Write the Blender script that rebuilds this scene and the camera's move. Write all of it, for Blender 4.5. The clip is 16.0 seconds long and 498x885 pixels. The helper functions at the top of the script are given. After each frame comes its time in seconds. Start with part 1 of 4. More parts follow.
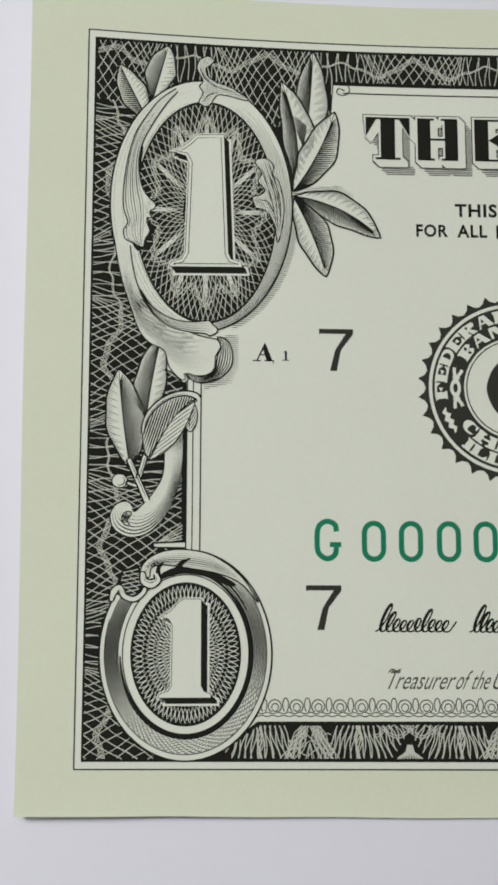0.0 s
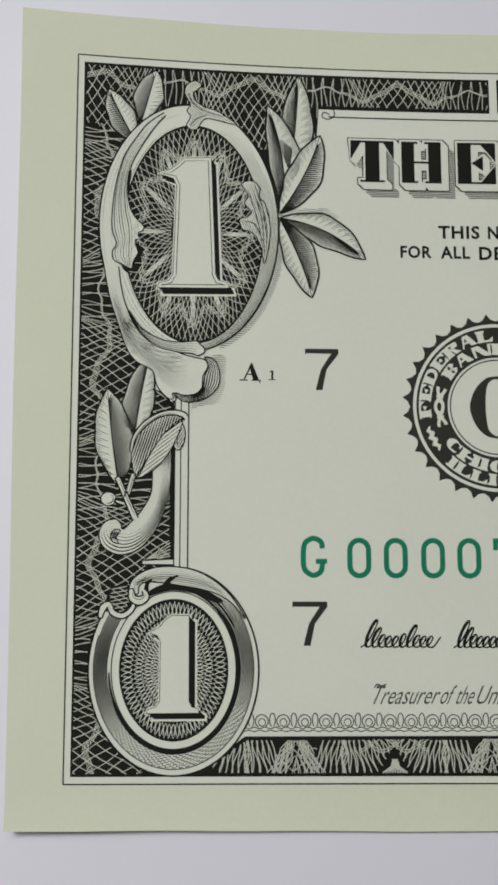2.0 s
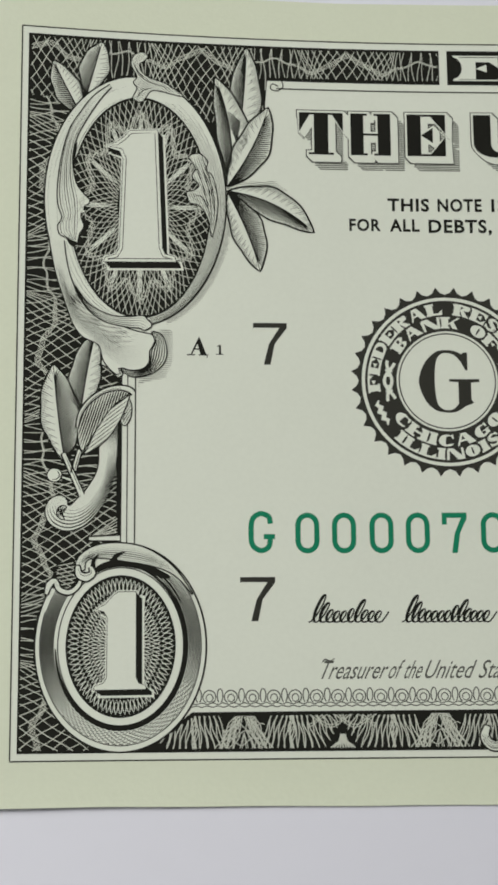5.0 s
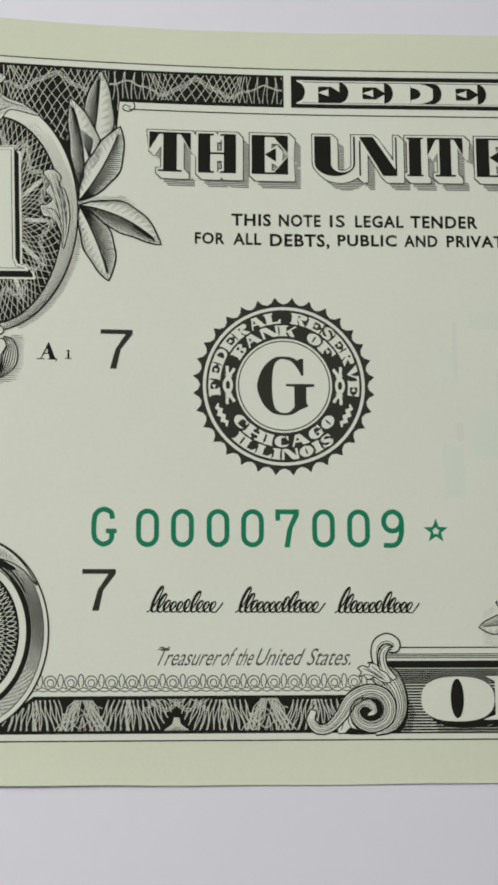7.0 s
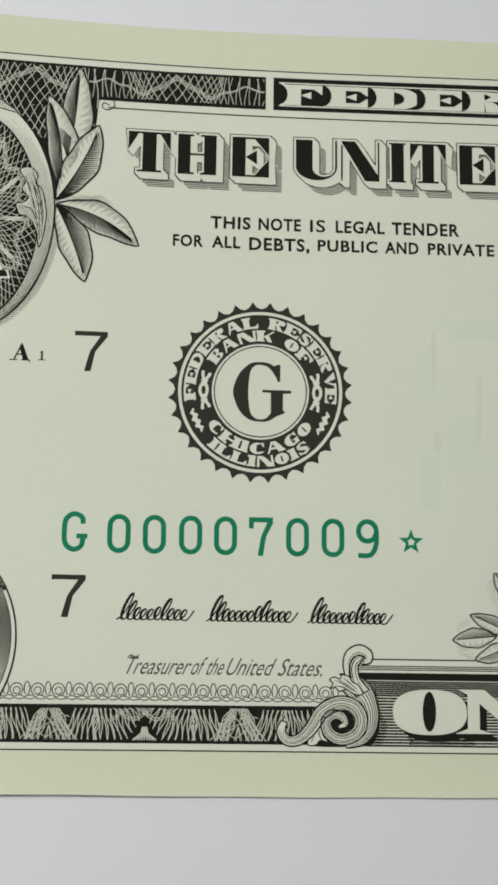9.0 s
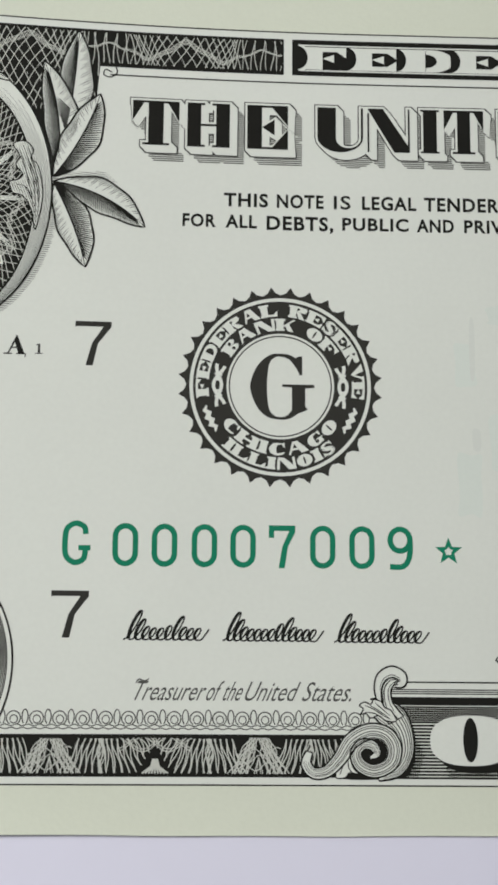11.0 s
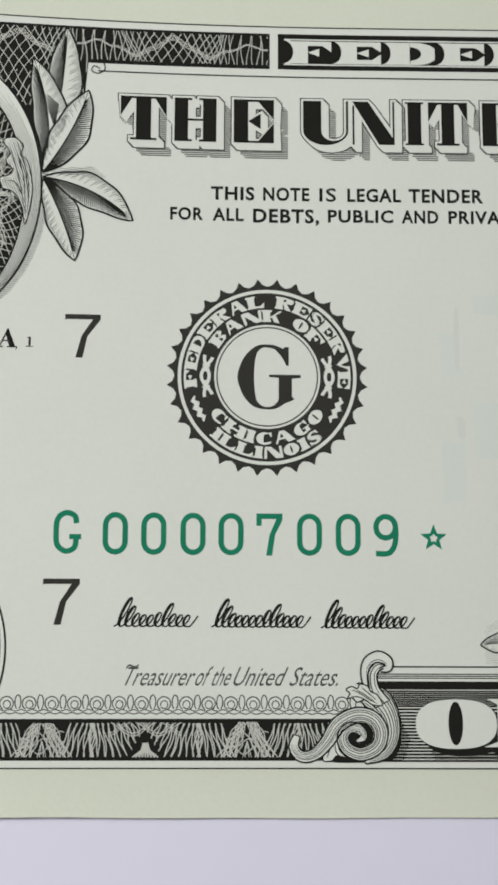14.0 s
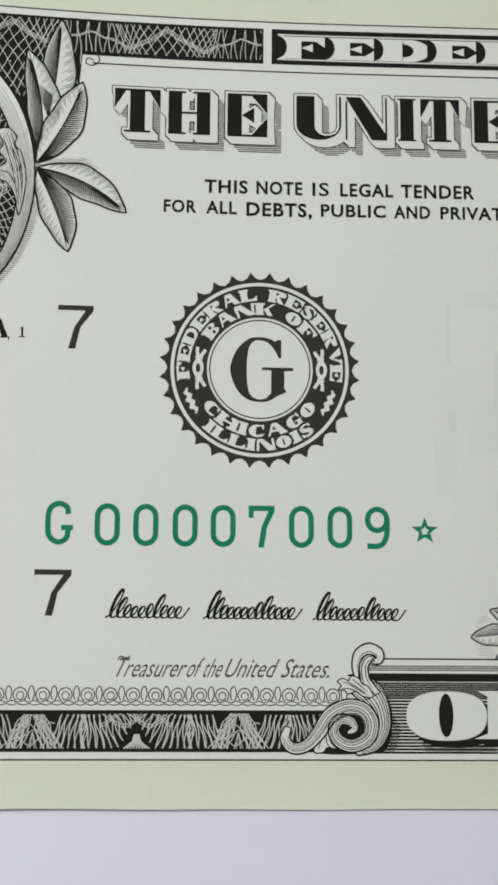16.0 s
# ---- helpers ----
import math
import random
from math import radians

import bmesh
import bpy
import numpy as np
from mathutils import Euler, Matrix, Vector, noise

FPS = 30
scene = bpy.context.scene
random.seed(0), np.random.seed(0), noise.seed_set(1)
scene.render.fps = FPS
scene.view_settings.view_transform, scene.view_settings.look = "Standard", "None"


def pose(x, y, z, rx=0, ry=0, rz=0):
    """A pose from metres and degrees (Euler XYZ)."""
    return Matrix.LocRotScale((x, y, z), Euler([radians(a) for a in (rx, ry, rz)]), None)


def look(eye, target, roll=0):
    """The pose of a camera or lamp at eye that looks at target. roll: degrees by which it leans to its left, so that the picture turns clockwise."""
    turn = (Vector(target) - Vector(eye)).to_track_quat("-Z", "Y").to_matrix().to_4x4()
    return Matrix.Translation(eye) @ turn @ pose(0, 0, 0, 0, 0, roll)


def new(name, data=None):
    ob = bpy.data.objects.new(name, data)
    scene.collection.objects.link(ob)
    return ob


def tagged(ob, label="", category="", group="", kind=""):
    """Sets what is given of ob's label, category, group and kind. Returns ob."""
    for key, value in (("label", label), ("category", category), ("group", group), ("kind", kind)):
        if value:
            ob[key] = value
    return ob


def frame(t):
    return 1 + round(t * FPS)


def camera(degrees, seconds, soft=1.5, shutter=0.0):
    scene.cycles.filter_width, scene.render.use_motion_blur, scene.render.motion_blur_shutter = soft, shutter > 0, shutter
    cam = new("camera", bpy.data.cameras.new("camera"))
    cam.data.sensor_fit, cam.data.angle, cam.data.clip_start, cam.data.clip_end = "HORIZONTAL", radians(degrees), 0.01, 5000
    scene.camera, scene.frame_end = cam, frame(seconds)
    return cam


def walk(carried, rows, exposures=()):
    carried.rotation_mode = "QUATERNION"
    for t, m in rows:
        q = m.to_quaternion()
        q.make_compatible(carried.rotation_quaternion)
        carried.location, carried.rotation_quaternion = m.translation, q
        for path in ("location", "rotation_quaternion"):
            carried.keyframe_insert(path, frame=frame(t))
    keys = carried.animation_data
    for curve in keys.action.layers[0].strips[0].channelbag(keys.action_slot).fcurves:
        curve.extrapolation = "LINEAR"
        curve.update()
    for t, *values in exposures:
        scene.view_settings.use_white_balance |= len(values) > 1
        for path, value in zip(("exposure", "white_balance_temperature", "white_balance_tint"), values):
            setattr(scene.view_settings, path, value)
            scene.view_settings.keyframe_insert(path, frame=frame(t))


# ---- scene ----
MM = 0.001
cam = camera(23.0, 16.0, soft=3.15)
# seconds, eye in millimetres from the note's lower left corner, turn in degrees
ROWS = [
    (0.0, 21.74, 12.71, 96.25, 9.710, 0.008, 0.188),
    (0.3, 21.13, 12.71, 94.13, 9.451, 0.742, 0.503),
    (0.5, 22.14, 13.07, 95.42, 9.590, 1.205, 0.317),
    (0.8, 22.45, 12.35, 97.12, 9.782, -0.224, -0.163),
    (1.0, 21.34, 12.61, 98.52, 9.921, -0.092, -0.084),
    (1.2, 21.57, 13.53, 99.50, 10.052, -0.106, -0.108),
    (1.5, 20.33, 13.80, 99.37, 9.907, -0.715, -0.029),
    (1.8, 21.43, 12.52, 98.30, 10.108, -0.909, -0.027),
    (2.0, 22.13, 12.97, 97.75, 10.270, -0.351, 0.035),
    (2.3, 19.76, 13.67, 95.22, 9.971, -0.183, 0.445),
    (2.5, 20.23, 14.56, 96.65, 9.757, -0.159, 0.634),
    (2.8, 19.42, 13.90, 94.32, 9.492, -0.149, 0.587),
    (3.0, 19.76, 15.04, 94.84, 9.245, -0.536, 0.421),
    (3.2, 20.53, 15.43, 96.46, 9.265, -0.575, 0.385),
    (5.3, 26.33, 12.49, 97.43, 9.363, -1.092, -0.406),
    (5.5, 27.03, 12.48, 97.93, 9.588, -1.502, -0.250),
    (5.8, 27.94, 12.19, 98.86, 9.981, -1.746, 0.118),
    (6.0, 29.49, 12.60, 99.13, 9.938, -1.598, 0.389),
    (6.3, 31.62, 11.88, 99.50, 9.907, -1.513, 0.217),
    (6.5, 33.40, 11.55, 102.61, 10.284, -1.491, -0.024),
    (6.8, 35.99, 10.10, 103.25, 10.273, -1.631, -0.117),
    (7.0, 36.43, 10.13, 102.79, 10.214, -1.984, -0.148),
    (7.3, 36.50, 10.06, 101.03, 10.050, -2.510, -0.399),
    (7.5, 36.61, 10.07, 101.70, 10.188, -2.334, -0.305),
    (7.8, 35.38, 9.58, 100.28, 9.978, -2.893, -0.337),
    (8.0, 33.95, 10.04, 100.65, 9.889, -3.413, -0.275),
    (8.3, 36.05, 10.54, 100.05, 10.127, -3.012, -0.217),
    (8.5, 37.16, 10.92, 101.94, 10.144, -3.460, -0.137),
    (8.7, 38.85, 9.52, 101.78, 10.043, -3.297, 0.046),
    (9.0, 37.00, 11.03, 101.50, 10.112, -3.048, 0.781),
    (9.2, 35.75, 12.53, 95.28, 9.625, -3.180, 0.906),
    (11.3, 38.59, 13.63, 92.00, 9.580, -1.639, 0.229),
    (11.5, 40.16, 13.24, 91.99, 9.306, -1.307, -0.052),
    (11.8, 40.30, 12.30, 93.43, 8.938, -0.890, 0.004),
    (12.0, 40.00, 11.96, 92.51, 9.188, -1.218, 0.048),
    (12.3, 40.82, 14.00, 93.08, 8.719, -1.250, 0.018),
    (12.5, 39.71, 14.29, 91.34, 8.795, -1.579, 0.130),
    (12.8, 38.98, 13.94, 91.76, 8.930, -1.914, 0.109),
    (13.0, 38.73, 13.39, 94.21, 9.146, -1.746, 0.160),
    (13.3, 38.22, 12.28, 93.82, 9.306, -1.812, 0.175),
    (13.5, 38.45, 11.89, 94.34, 9.479, -2.316, 0.178),
    (13.8, 38.39, 12.51, 93.80, 9.214, -1.512, 0.370),
    (14.0, 39.80, 13.26, 93.57, 9.197, -1.172, 0.202),
    (14.3, 38.75, 12.88, 94.29, 9.186, -1.832, 0.380),
    (14.5, 38.48, 12.58, 93.87, 9.491, -1.758, 0.297),
    (14.8, 40.14, 12.61, 94.97, 9.408, -1.864, 0.226),
    (15.0, 39.58, 12.63, 94.90, 9.230, -1.859, 0.270),
    (15.3, 38.68, 12.20, 93.94, 9.781, -1.742, 0.331),
    (15.5, 39.35, 11.27, 93.60, 10.058, -1.738, 0.269),
    (15.8, 39.31, 12.01, 94.35, 9.830, -1.971, 0.320),
    (16.0, 38.13, 12.00, 93.47, 9.578, -2.587, 0.357),
]
walk(cam, [(t, pose(x * MM, y * MM, z * MM, rx, ry, rz)) for t, x, y, z, rx, ry, rz in ROWS],
     [(0.0, -0.09, 6450, 10), (0.5, -0.26, 6450, 10), (1.5, -0.26, 6430, 11), (3.2, -0.27, 6600, 9), (5.5, -0.09, 6500, 8), (7.0, -0.10, 6560, 9), (8.0, -0.05, 6640, 5), (9.0, -0.05, 6660, 5), (11.3, 0.03, 6200, 15), (12.5, 0.04, 6240, 15),
      (13.5, 0.04, 6180, 16), (14.5, 0.03, 6330, 14), (16.0, 0.03, 6220, 15)])

# ---- light ----
world = bpy.data.worlds.new("room_air")
scene.world = world
world.use_nodes = True
world.node_tree.nodes["Background"].inputs[0].default_value = (0.9, 0.95, 1.0, 1)
world.node_tree.nodes["Background"].inputs[1].default_value = 0.05
scene.view_settings.exposure = 0.0
# broad area light added overhead as soft fill; it stands for no known lamp
LAMP_W = 6.3
lamp = bpy.data.lights.new("added_overhead_light", "AREA")
lamp.shape, lamp.size, lamp.size_y, lamp.energy, lamp.color = "RECTANGLE", 0.9, 0.6, LAMP_W, (1.0, 0.985, 0.96)
lamp_ob = new("added_overhead_light", lamp)
lamp_ob.matrix_world = look((-0.30, 0.75, 1.46), (0.05, 0.03, 0))
# small light added out of view at upper left, to brighten the left end
near = bpy.data.lights.new("added_left_light", "AREA")
near.shape, near.size, near.energy, near.color = "DISK", 0.11, 1.12, (1.0, 0.985, 0.965)
near_ob = new("added_left_light", near)
near_ob.matrix_world = look((-0.16, 0.10, 0.30), (0.04, 0.03, 0))


# ---- materials ----
def surface(name, colour, rough, vary=0.06, grain=900.0, blotch=90.0, bump=0.0, second=None, spec=0.5):
    """A plain surface with fine grain and large soft blotches."""
    m = bpy.data.materials.new(name)
    m.use_nodes = True
    nt = m.node_tree
    bs = nt.nodes["Principled BSDF"]
    co = nt.nodes.new("ShaderNodeTexCoord")
    n1, n2 = nt.nodes.new("ShaderNodeTexNoise"), nt.nodes.new("ShaderNodeTexNoise")
    n1.inputs["Scale"].default_value, n2.inputs["Scale"].default_value = grain, blotch
    n1.inputs["Detail"].default_value, n2.inputs["Detail"].default_value = 5, 3
    mix = nt.nodes.new("ShaderNodeMix")
    mix.data_type = "RGBA"
    lo = tuple(c * (1 - vary) for c in colour) if second is None else second
    mix.inputs["A"].default_value, mix.inputs["B"].default_value = (*lo, 1), (*[min(1, c * (1 + vary)) for c in colour], 1)
    add = nt.nodes.new("ShaderNodeMath")
    add.operation = "ADD"
    half = nt.nodes.new("ShaderNodeMath")
    half.operation, half.inputs[1].default_value = "MULTIPLY", 0.5
    for n in (n1, n2):
        nt.links.new(co.outputs["Object"], n.inputs["Vector"])
    nt.links.new(n1.outputs["Fac"], add.inputs[0])
    nt.links.new(n2.outputs["Fac"], add.inputs[1])
    nt.links.new(add.outputs[0], half.inputs[0])
    nt.links.new(half.outputs[0], mix.inputs["Factor"])
    nt.links.new(mix.outputs["Result"], bs.inputs["Base Color"])
    bs.inputs["Roughness"].default_value = rough
    bs.inputs["Specular IOR Level"].default_value = spec
    if bump:
        b = nt.nodes.new("ShaderNodeBump")
        b.inputs["Strength"].default_value, b.inputs["Distance"].default_value = bump, 0.00006
        nt.links.new(n1.outputs["Fac"], b.inputs["Height"])
        nt.links.new(b.outputs["Normal"], bs.inputs["Normal"])
    return m


PAPER = surface("banknote_paper", (0.612, 0.65, 0.508), 0.75, 0.065, 2600, 75, 0.35, spec=0.25)
FIELD = surface("pale_printed_paper", (0.64, 0.673, 0.58), 0.75, 0.065, 2600, 75, 0.35, spec=0.25)
BLACK = surface("black_intaglio_ink", (0.006, 0.006, 0.005), 0.8, 0.5, 5200, 500, 0.2, second=(0.017, 0.0175, 0.013), spec=0.08)
SOFT_BLACK = surface("letterpress_black_ink", (0.02, 0.02, 0.016), 0.8, 0.5, 5200, 500, 0.2, second=(0.035, 0.035, 0.029), spec=0.08)
GREY = surface("thin_black_ink", (0.075, 0.078, 0.066), 0.8, 0.3, 5200, 500, 0.2, spec=0.08)
LINE = surface("thinly_inked_paper", (0.47, 0.488, 0.415), 0.8, 0.25, 3800, 260, 0.3, spec=0.15)
FAINT = surface("paper_with_faint_print", (0.604, 0.638, 0.553), 0.75, 0.05, 2600, 120, 0.35, spec=0.25)
FAINT_GREEN = surface("paper_with_faint_green_print", (0.612, 0.668, 0.575), 0.75, 0.05, 2600, 160, 0.35, spec=0.25)
GREEN = surface("green_ink", (0.01, 0.185, 0.095), 0.75, 0.3, 4200, 400, 0.2, spec=0.1)
TABLE = surface("white_table_paint", (0.675, 0.678, 0.74), 0.55, 0.02, 400, 30, 0.05, spec=0.3)
WALL = surface("bounce_wall_white", (0.78, 0.78, 0.77), 0.8, 0.02, 60, 4)


# ---- drawing in millimetres on the note ----
def lift(x, y):
    """Height of the note's face over the table: its left end curls up, most at the top."""
    return 1.1865e-3 * max(0.0, 50.0 - x) ** 2 * (1 + 0.648 * (y - 33) / 33) + 0.009 * max(0.0, 3.4 - y) ** 3


STEP = 0.008  # height of one layer of ink


class Ink:
    """Collects flat pieces of print, each a little above the one before."""

    def __init__(self, layer, rise=0.021):
        self.v, self.f, self.z, self.n, self.rise = [], [], layer * STEP, 0, rise

    def _z(self):
        self.n += 1
        return self.z + (self.n % 37) * STEP * self.rise

    def fill(self, *loops):
        loops = [l for l in loops if len(l) > 2]
        z, base = self._z(), len(self.v)
        pts = [(p[0], p[1]) for l in loops for p in l]
        self.v += [(x, y, z) for x, y in pts]
        for t in tessellate([[Vector((p[0], p[1], 0)) for p in l] for l in loops]):
            self.f.append(tuple(base + i for i in t))
        return self

    def stroke(self, pts, w, taper=False, closed=False):
        """A line of that width; taper: thin at both ends; w may be a list."""
        pts = [Vector((p[0], p[1])) for p in pts]
        n = len(pts)
        if n < 2:
            return self
        z, base = self._z(), len(self.v)
        for i, p in enumerate(pts):
            a = pts[i - 1] if i or closed else p
            b = pts[(i + 1) % n] if i < n - 1 or closed else p
            d = b - a
            d = d.normalized() if d.length > 1e-9 else Vector((1, 0))
            s, u = Vector((-d.y, d.x)), i / (n - 1)
            h = (w[i] if isinstance(w, (list, tuple)) else w) / 2
            if taper:
                h *= 0.25 + 0.75 * math.sin(math.pi * u) ** 0.6
            self.v += [(p.x + s.x * h, p.y + s.y * h, z), (p.x - s.x * h, p.y - s.y * h, z)]
        for i in range(n if closed else n - 1):
            a, b = base + 2 * i, base + 2 * ((i + 1) % n)
            self.f.append((a, a + 1, b + 1, b))
        return self


from mathutils.geometry import tessellate_polygon as tessellate


def part(name, ink, material, parent, label=""):
    """Links a piece of print as one mesh, curled with the note."""
    bm = bmesh.new()
    vs = [bm.verts.new(p) for p in ink.v]
    wide = tall = False
    for f in ink.f:
        if len(set(f)) < 3:
            continue
        xs, ys = [ink.v[i][0] for i in f], [ink.v[i][1] for i in f]
        wide |= max(xs) - min(xs) > 2.5
        tall |= max(ys) - min(ys) > 5
        try:
            bm.faces.new([vs[i] for i in f])
        except ValueError:
            pass
    if ink.v:
        xs, ys = [p[0] for p in ink.v], [p[1] for p in ink.v]
        cuts = [((x, 0, 0), (1, 0, 0)) for x in np.arange(2, 52, 2.0) if wide and min(xs) < x < max(xs)]
        cuts += [((0, y, 0), (0, 1, 0)) for y in np.arange(4, 66, 4.0) if (tall or wide) and min(ys) < y < max(ys)]
        for co, no in cuts:
            bmesh.ops.bisect_plane(bm, geom=bm.verts[:] + bm.edges[:] + bm.faces[:], plane_co=co, plane_no=no)
    for v in bm.verts:
        v.co = Vector((v.co.x, v.co.y, v.co.z + lift(v.co.x, v.co.y))) * MM
    for f in bm.faces:
        f.normal_update()
        if f.normal.z < 0:
            f.normal_flip()
    me = bpy.data.meshes.new(name)
    bm.to_mesh(me)
    bm.free()
    me.materials.append(material)
    ob = new(name, me)
    ob.parent = parent
    if label:
        tagged(ob, label)
    if name.endswith(("engraving", "work", "lattice", "rosette", "ruling", "shade")):
        tagged(ob, kind="stuff")
    return ob


def smooth(pts, n=8, closed=False):
    """A curve through the points (Catmull-Rom)."""
    p = [Vector((a[0], a[1])) for a in pts]
    out, m = [], len(p)
    for i in range(m if closed else m - 1):
        a, b, c, d = (p[(i + k) % m] if closed else p[min(max(i + k, 0), m - 1)] for k in (-1, 0, 1, 2))
        for j in range(n):
            t = j / n
            out.append(0.5 * (2 * b + (c - a) * t + (2 * a - 5 * b + 4 * c - d) * t * t + (3 * b - a - 3 * c + d) * t ** 3))
    if not closed:
        out.append(p[-1])
    return [(v.x, v.y) for v in out]


def ellipse(cx, cy, rx, ry, a0=0, a1=360, n=96, tilt=0):
    c, s = math.cos(radians(tilt)), math.sin(radians(tilt))
    out = []
    for i in range(n if a1 - a0 == 360 else n + 1):
        a = radians(a0 + (a1 - a0) * i / n)
        x, y = rx * math.cos(a), ry * math.sin(a)
        out.append((cx + c * x - s * y, cy + s * x + c * y))
    return out


def grow(poly, d):
    """The outline pushed outwards by d."""
    n = len(poly)
    area = sum(poly[i - 1][0] * poly[i][1] - poly[i][0] * poly[i - 1][1] for i in range(n))
    sg, out = (1 if area > 0 else -1), []
    for i in range(n):
        a, b, c = Vector(poly[i - 1]), Vector(poly[i]), Vector(poly[(i + 1) % n])
        e, f = b - a, c - b
        if e.length < 1e-9 or f.length < 1e-9:
            out.append((b.x, b.y))
            continue
        e, f = e.normalized(), f.normalized()
        n1, n2 = Vector((e.y, -e.x)) * sg, Vector((f.y, -f.x)) * sg
        m = n1 + n2
        m = m / max(m.length_squared / 2, 0.5)
        out.append((b.x + m.x * d, b.y + m.y * d))
    return out


def inside(poly, pts):
    """Which of the points lie in the polygon."""
    x, y = pts[:, 0], pts[:, 1]
    r = np.zeros(len(pts), bool)
    for i in range(len(poly)):
        (x1, y1), (x2, y2) = poly[i - 1], poly[i]
        if y1 == y2:
            continue
        r ^= ((y1 > y) != (y2 > y)) & (x < (x2 - x1) * (y - y1) / (y2 - y1) + x1)
    return r


def clipped(ink, curve, regions, w, holes=(), taper=False):
    """Strokes those runs of a curve that lie in the regions and not in the holes."""
    c = np.array(curve)
    ok = np.zeros(len(c), bool)
    for r in regions:
        ok |= inside(r, c)
    for h in holes:
        ok &= ~inside(h, c)
    run = []
    for p, k in zip(curve, ok):
        if k:
            run.append(p)
        elif run:
            ink.stroke(run, w, taper)
            run = []
    ink.stroke(run, w, taper)


def hatch(ink, regions, gap, angle, w, holes=(), wave=0.0, taper=False):
    """Parallel lines over the regions."""
    pts = np.array([p for r in regions for p in r])
    c = (pts.max(0) + pts.min(0)) / 2
    d = np.array([math.cos(radians(angle)), math.sin(radians(angle))])
    e = np.array([-d[1], d[0]])
    s, u = (pts - c) @ d, (pts - c) @ e
    n = max(6, int((s.max() - s.min()) / 0.12))
    k = 0
    for off in np.arange(u.min() + gap / 2, u.max(), gap):
        k += 1
        line = [tuple(c + d * a + e * (off + wave * math.sin(a * 2.1 + k * 0.3))) for a in np.linspace(s.min(), s.max(), n)]
        clipped(ink, line, regions, w, holes, taper)


def words(text, x, y, width, height, ink, lean=0.0, bold=0.0, bend_to=None, track=1.0):
    """Lettering in the built-in font, fitted into a box; bend_to: (cx, cy, radius, first angle, last angle, upright at the foot)."""
    cu = bpy.data.curves.new("lettering", "FONT")
    cu.body, cu.resolution_u, cu.fill_mode, cu.offset, cu.space_character = text, 3, "FRONT", bold, track
    ob = bpy.data.objects.new("lettering", cu)
    scene.collection.objects.link(ob)
    me = ob.to_mesh()
    co = np.array([v.co[:2] for v in me.vertices])
    fs = [tuple(p.vertices) for p in me.polygons]
    ob.to_mesh_clear()
    bpy.data.objects.remove(ob)
    bpy.data.curves.remove(cu)
    lo, hi = co.min(0), co.max(0)
    base = len(ink.v)
    z = ink._z()
    for cx, cy in co:
        u, v = (cx - lo[0]) / (hi[0] - lo[0]), (cy - lo[1]) / (hi[1] - lo[1])
        if bend_to:
            ox, oy, r, a0, a1, foot = bend_to
            a = radians(a0 + (a1 - a0) * u)
            rr = r + height * (1 - v if foot else v)
            ink.v.append((ox + rr * math.cos(a), oy + rr * math.sin(a), z))
        else:
            ink.v.append((x + width * u + lean * height * v, y + height * v, z))
    ink.f += [tuple(base + i for i in f) for f in fs]


# ---- the table and an added enclosure ----
def slab(name, x0, x1, y0, y1, z0, z1, material, label, category):
    bm = bmesh.new()
    bmesh.ops.create_cube(bm, size=1, matrix=Matrix.Translation(((x0 + x1) / 2, (y0 + y1) / 2, (z0 + z1) / 2)) @ Matrix.Diagonal((x1 - x0, y1 - y0, z1 - z0, 1)))
    me = bpy.data.meshes.new(name)
    bm.to_mesh(me)
    bm.free()
    me.materials.append(material)
    return tagged(new(name, me), label, category, kind="structure")


TOP_Z = -0.00013
slab("tabletop", -1.3, 1.45, -1.2, 1.3, -0.03, TOP_Z, TABLE, "smooth matt white tabletop under the banknote", "tabletop")
# unseen walls and ceiling, added to close the space and bounce soft light
slab("bounce_wall_west", -1.4, -1.303, -1.2, 1.3, -0.03, 1.5, WALL, "unseen plain white wall added to bounce light", "wall")
slab("bounce_wall_east", 1.453, 1.55, -1.2, 1.3, -0.03, 1.5, WALL, "unseen plain white wall added to bounce light", "wall")
slab("bounce_wall_south", -1.4, 1.55, -1.3, -1.203, -0.03, 1.5, WALL, "unseen plain white wall added to bounce light", "wall")
slab("bounce_wall_north", -1.4, 1.55, 1.303, 1.4, -0.03, 1.5, WALL, "unseen plain white wall added to bounce light", "wall")
slab("ceiling", -1.4, 1.55, -1.3, 1.4, 1.503, 1.6, WALL, "unseen plain white ceiling added to bounce light", "ceiling")

# ---- the note ----
note = tagged(new("banknote"), "curled greenish paper one-dollar banknote lying on the white tabletop", "banknote")
note.empty_display_size = 0.01


